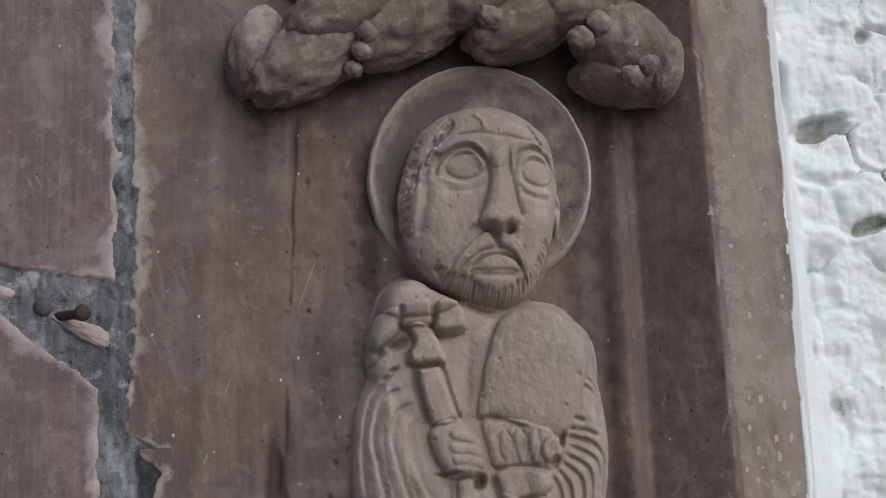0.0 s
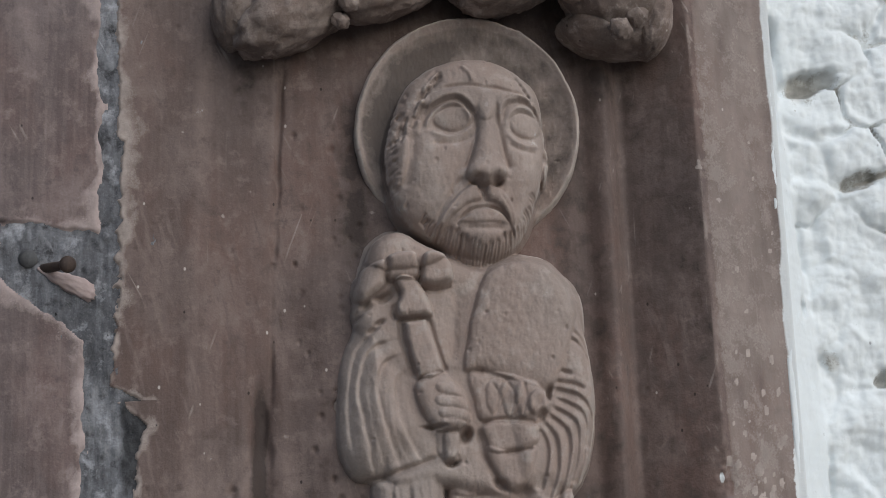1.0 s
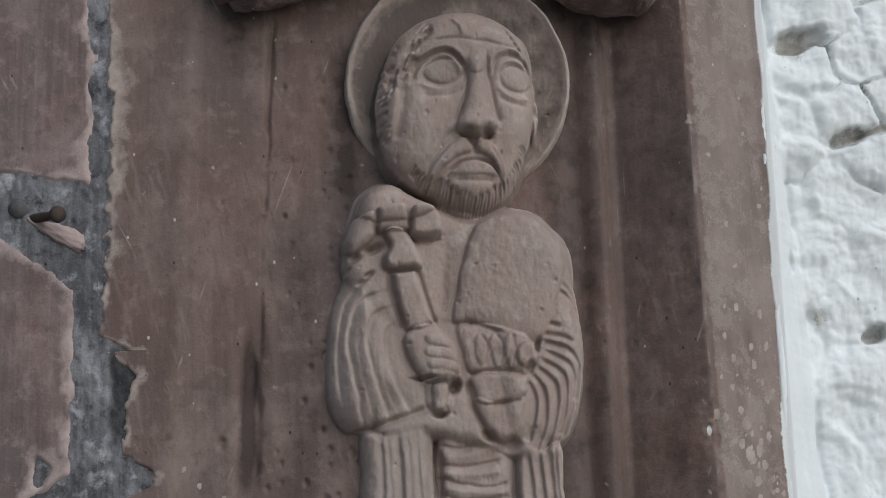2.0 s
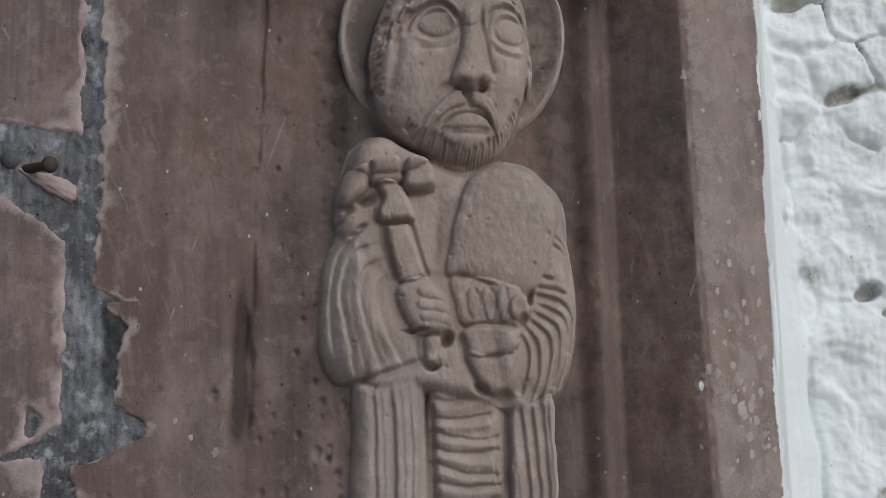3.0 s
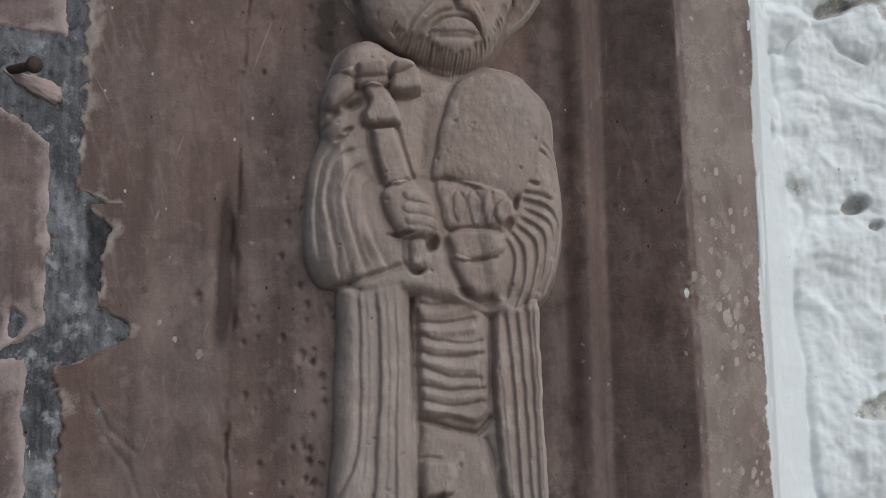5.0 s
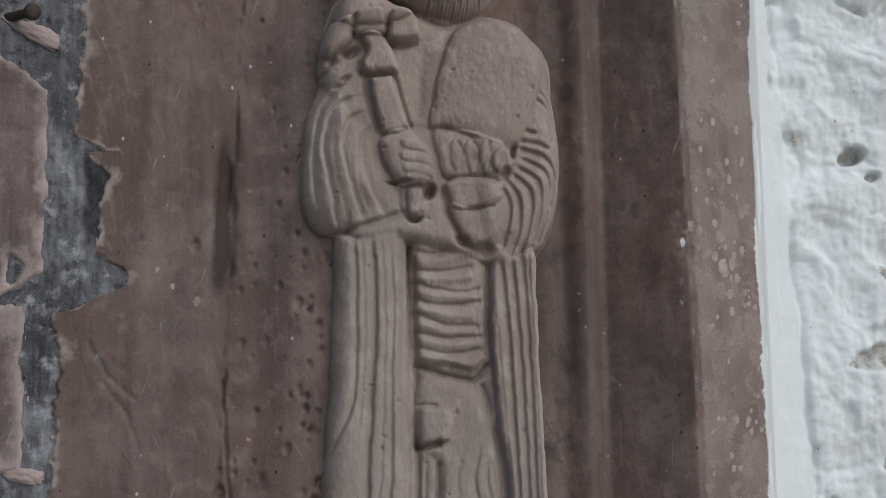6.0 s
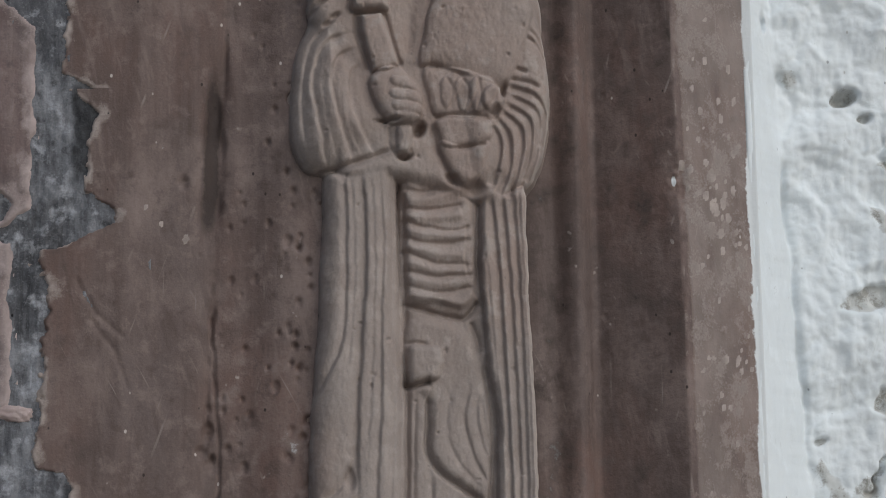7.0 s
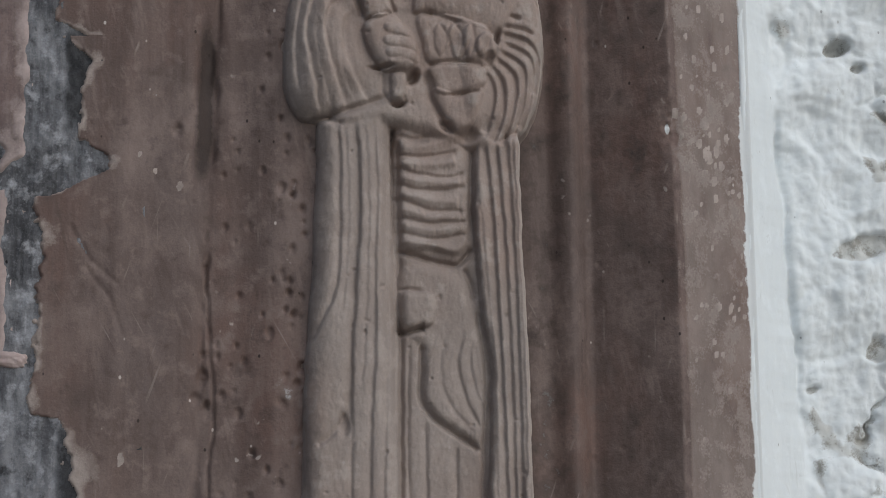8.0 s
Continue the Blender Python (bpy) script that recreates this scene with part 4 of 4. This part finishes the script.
def carved_figure():
    s = Sculpture(-92, 190, 1184, 2066, 0.9)
    carve_halo(s)
    carve_robe(s)
    carve_arms(s)
    carve_hammer(s)
    carve_head(s)
    carve_hands(s)
    # blunt every edge a little, then pit and grain the stone
    s.H = 0.8 * s.H + 0.2 * s.softened(1)
    rough = step(1660, 1730, s.Z) * step(30, 50, s.X) * step(1850, 1830, s.Z)
    s.H += 1.8 * fbm(s.X / 22.0, s.Z / 30.0, 2.0, 3) + (1.0 + 0.9 * rough) * fbm(s.X / 4.5, s.Z / 6.5, 7.0, 3, 0.65) + 0.7 * fbm(s.X / 1.8, s.Z / 5.0, 4.0, 2)
    for _ in range(90):
        s.hollow((rng.uniform(-80, 150), rng.uniform(1290, 1990)), (rng.uniform(0.9, 2.0), rng.uniform(1.0, 2.4)), rng.uniform(0.8, 2.4))
    # crests coloured paler as highlights: where the stone stands out from its surroundings
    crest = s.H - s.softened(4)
    crest_light = np.clip(0.14 + 0.11 * crest, 0, 0.8)
    hx, hz = HALO

    def grime_or_shade(x, z):
        """Black deposits between the hair and the halo; the halo's dish is browner, and darkened in colour as shade."""
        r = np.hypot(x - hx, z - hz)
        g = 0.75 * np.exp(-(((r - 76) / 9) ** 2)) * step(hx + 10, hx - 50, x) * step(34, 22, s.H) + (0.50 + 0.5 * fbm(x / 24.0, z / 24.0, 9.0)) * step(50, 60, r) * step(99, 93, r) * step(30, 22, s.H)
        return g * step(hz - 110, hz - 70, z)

    ob = relief("statue", *s.box, s.pitch, lambda x, z: -np.maximum(s.H, -24), STONE, keep=lambda x, z: s.H[:-1, :-1] > -23, back=30, worn_or_lit=lambda x, z: crest_light, grime_or_shade=grime_or_shade)
    return ob


statue = carved_figure()
tagged(statue, "weathered brown stone relief statue holding a hammer", "statue")


# ---- the carved canopy over the halo ----
canopy = new("canopy")
tagged(canopy, "carved stone canopy of swollen leaves and berries", "canopy")


def lump(name, c, r, turn=0.0, seed=0.0, rough=0.9, crease=0.0, rings=40):
    """A swollen leaf or a berry: an uneven ellipsoid in millimetres, turned in the wall's plane."""
    bm = bmesh.new()
    bmesh.ops.create_uvsphere(bm, u_segments=rings * 2, v_segments=rings, radius=1)
    a = math.radians(turn)
    co = np.array([v.co for v in bm.verts])
    n = 1 + 0.16 * rough * fbm(co[:, 0] * 1.6 + seed, co[:, 1] * 1.6, co[:, 2] * 1.6 + seed) + 0.20 * rough * fbm(co[:, 0] * 4 + seed, co[:, 1] * 4, co[:, 2] * 4) + 0.07 * rough * fbm(co[:, 0] * 16 + seed, co[:, 1] * 16, co[:, 2] * 16)
    n = n - crease * np.exp(-((co[:, 2] / 0.12) ** 2))
    for v, (x, y, z), k in zip(bm.verts, co, n):
        x, y, z = x * r[0] * k, y * r[1] * k, z * r[2] * k
        v.co = Vector((c[0] + x * math.cos(a) + z * math.sin(a), c[1] + y, c[2] - x * math.sin(a) + z * math.cos(a))) / 1000
    return part(name, bm, SOOTY, canopy, smooth=True)


lump("core", (43, 2, 2164), (200, 64, 58), 0, 1.0, 0.5)
lump("leaf", (-149, -10, 2073), (27, 42, 44), 16, 2.0)
lump("leaf", (-96, -26, 2064), (70, 46, 34), -36, 3.0, 1.2)
lump("leaf", (-64, -50, 2100), (64, 40, 30), -26, 8.0)
lump("leaf", (-2, -34, 2094), (76, 46, 34), -32, 4.0, 1.2)
lump("leaf", (55, -48, 2112), (54, 40, 28), -26, 9.0)
lump("leaf", (106, -32, 2098), (74, 46, 33), -30, 5.0, 1.2)
lump("leaf", (144, -46, 2107), (56, 40, 32), -20, 11.0)
lump("leaf", (184, -32, 2070), (48, 44, 38), 28, 6.0)
lump("leaf", (182, -14, 2038), (46, 40, 20), 10, 13.0)
lump("leaf", (223, -20, 2048), (19, 38, 34), 14, 7.0)
for p, r in (((-49, -68, 2071), 11), ((-54, -62, 2056), 9), ((-61, -50, 2043), 8), ((61, -74, 2082), 11), ((142, -74, 2060), 11), ((158, -74, 2075), 11), ((169, -68, 2090), 10), ((187, -66, 2027), 10), ((203, -62, 2040), 10), ((211, -56, 2058), 9)):
    lump("berry", (p[0], p[1] + 6, p[2]), (r * 1.1, r, r * 0.95), p[0] % 40, p[0] * 0.1, 2.6, rings=16)


# ---- nail, plug and the pink chip of mortar in the joint ----
nail = new("nail")
tagged(nail, "rusty iron nail standing out of the mortar joint", "nail")


def turned(name, base, tip, radii, material, parent=None, label=""):
    """A round piece along a line: radii at even steps from base to tip, in millimetres."""
    bm = bmesh.new()
    a, b = Vector(base), Vector(tip)
    q = (b - a).to_track_quat("Z", "Y")
    rows = []
    for i, r in enumerate(radii):
        mid = a.lerp(b, i / (len(radii) - 1))
        rows.append([bm.verts.new((mid + q @ Vector((r * math.cos(t * 0.3927), r * math.sin(t * 0.3927), 0))) / 1000) for t in range(16)])
    for s, e in zip(rows[:-1], rows[1:]):
        for t in range(16):
            bm.faces.new((s[t], s[(t + 1) % 16], e[(t + 1) % 16], e[t]))
    bm.faces.new(rows[0][::-1])
    bm.faces.new(rows[-1])
    return part(name, bm, material, parent, label, smooth=True)


turned("shank", (-327, 10, 1832), (-298, -26, 1827), (4.5, 4.3, 4.4, 4.0, 4.2), RUST, nail)
turned("head", (-301, -22, 1828), (-296, -30, 1826), (4, 7, 7.6, 7.2, 5), RUST, nail)
tagged(turned("plug", (-339, 14, 1842), (-335, -2, 1838), (9, 9.3, 8.6, 6.5), PLUG), "dark round plug set in the mortar joint", "plug")


def mortar_chip(p, r, turn, label):
    """A broken flake of mortar left standing in the joint."""
    bm = bmesh.new()
    bmesh.ops.create_icosphere(bm, subdivisions=4, radius=1)
    a = math.radians(turn)
    for v in bm.verts:
        x, y, z = v.co
        k = 1 + 0.7 * float(fbm(x * 1.6 + p[0], y * 1.6, z * 1.6 + p[2])) + 0.5 * float(fbm(x * 5 + p[0], y * 5, z * 5 + p[2]))
        x, y, z = x * r[0] * k * (1 - 0.35 * x), y * r[1] * k, z * r[2] * k
        v.co = Vector((p[0] + x * math.cos(a) + z * math.sin(a), p[1] + y, p[2] - x * math.sin(a) + z * math.cos(a))) / 1000
    tagged(part("mortar_chip", bm, PINK, smooth=True), label, "mortar")


mortar_chip((-293, 3, 1814), (25, 4.5, 8.5), 26, "pale pink mortar flake in the joint beside the nail")
mortar_chip((-293, 3, 1434), (17, 4.5, 7), 10, "pale pink mortar flake low in the grey joint")
mortar_chip((-372, 4, 1853), (16, 4.5, 7), 20, "pale pink mortar flake at the joint's rim")
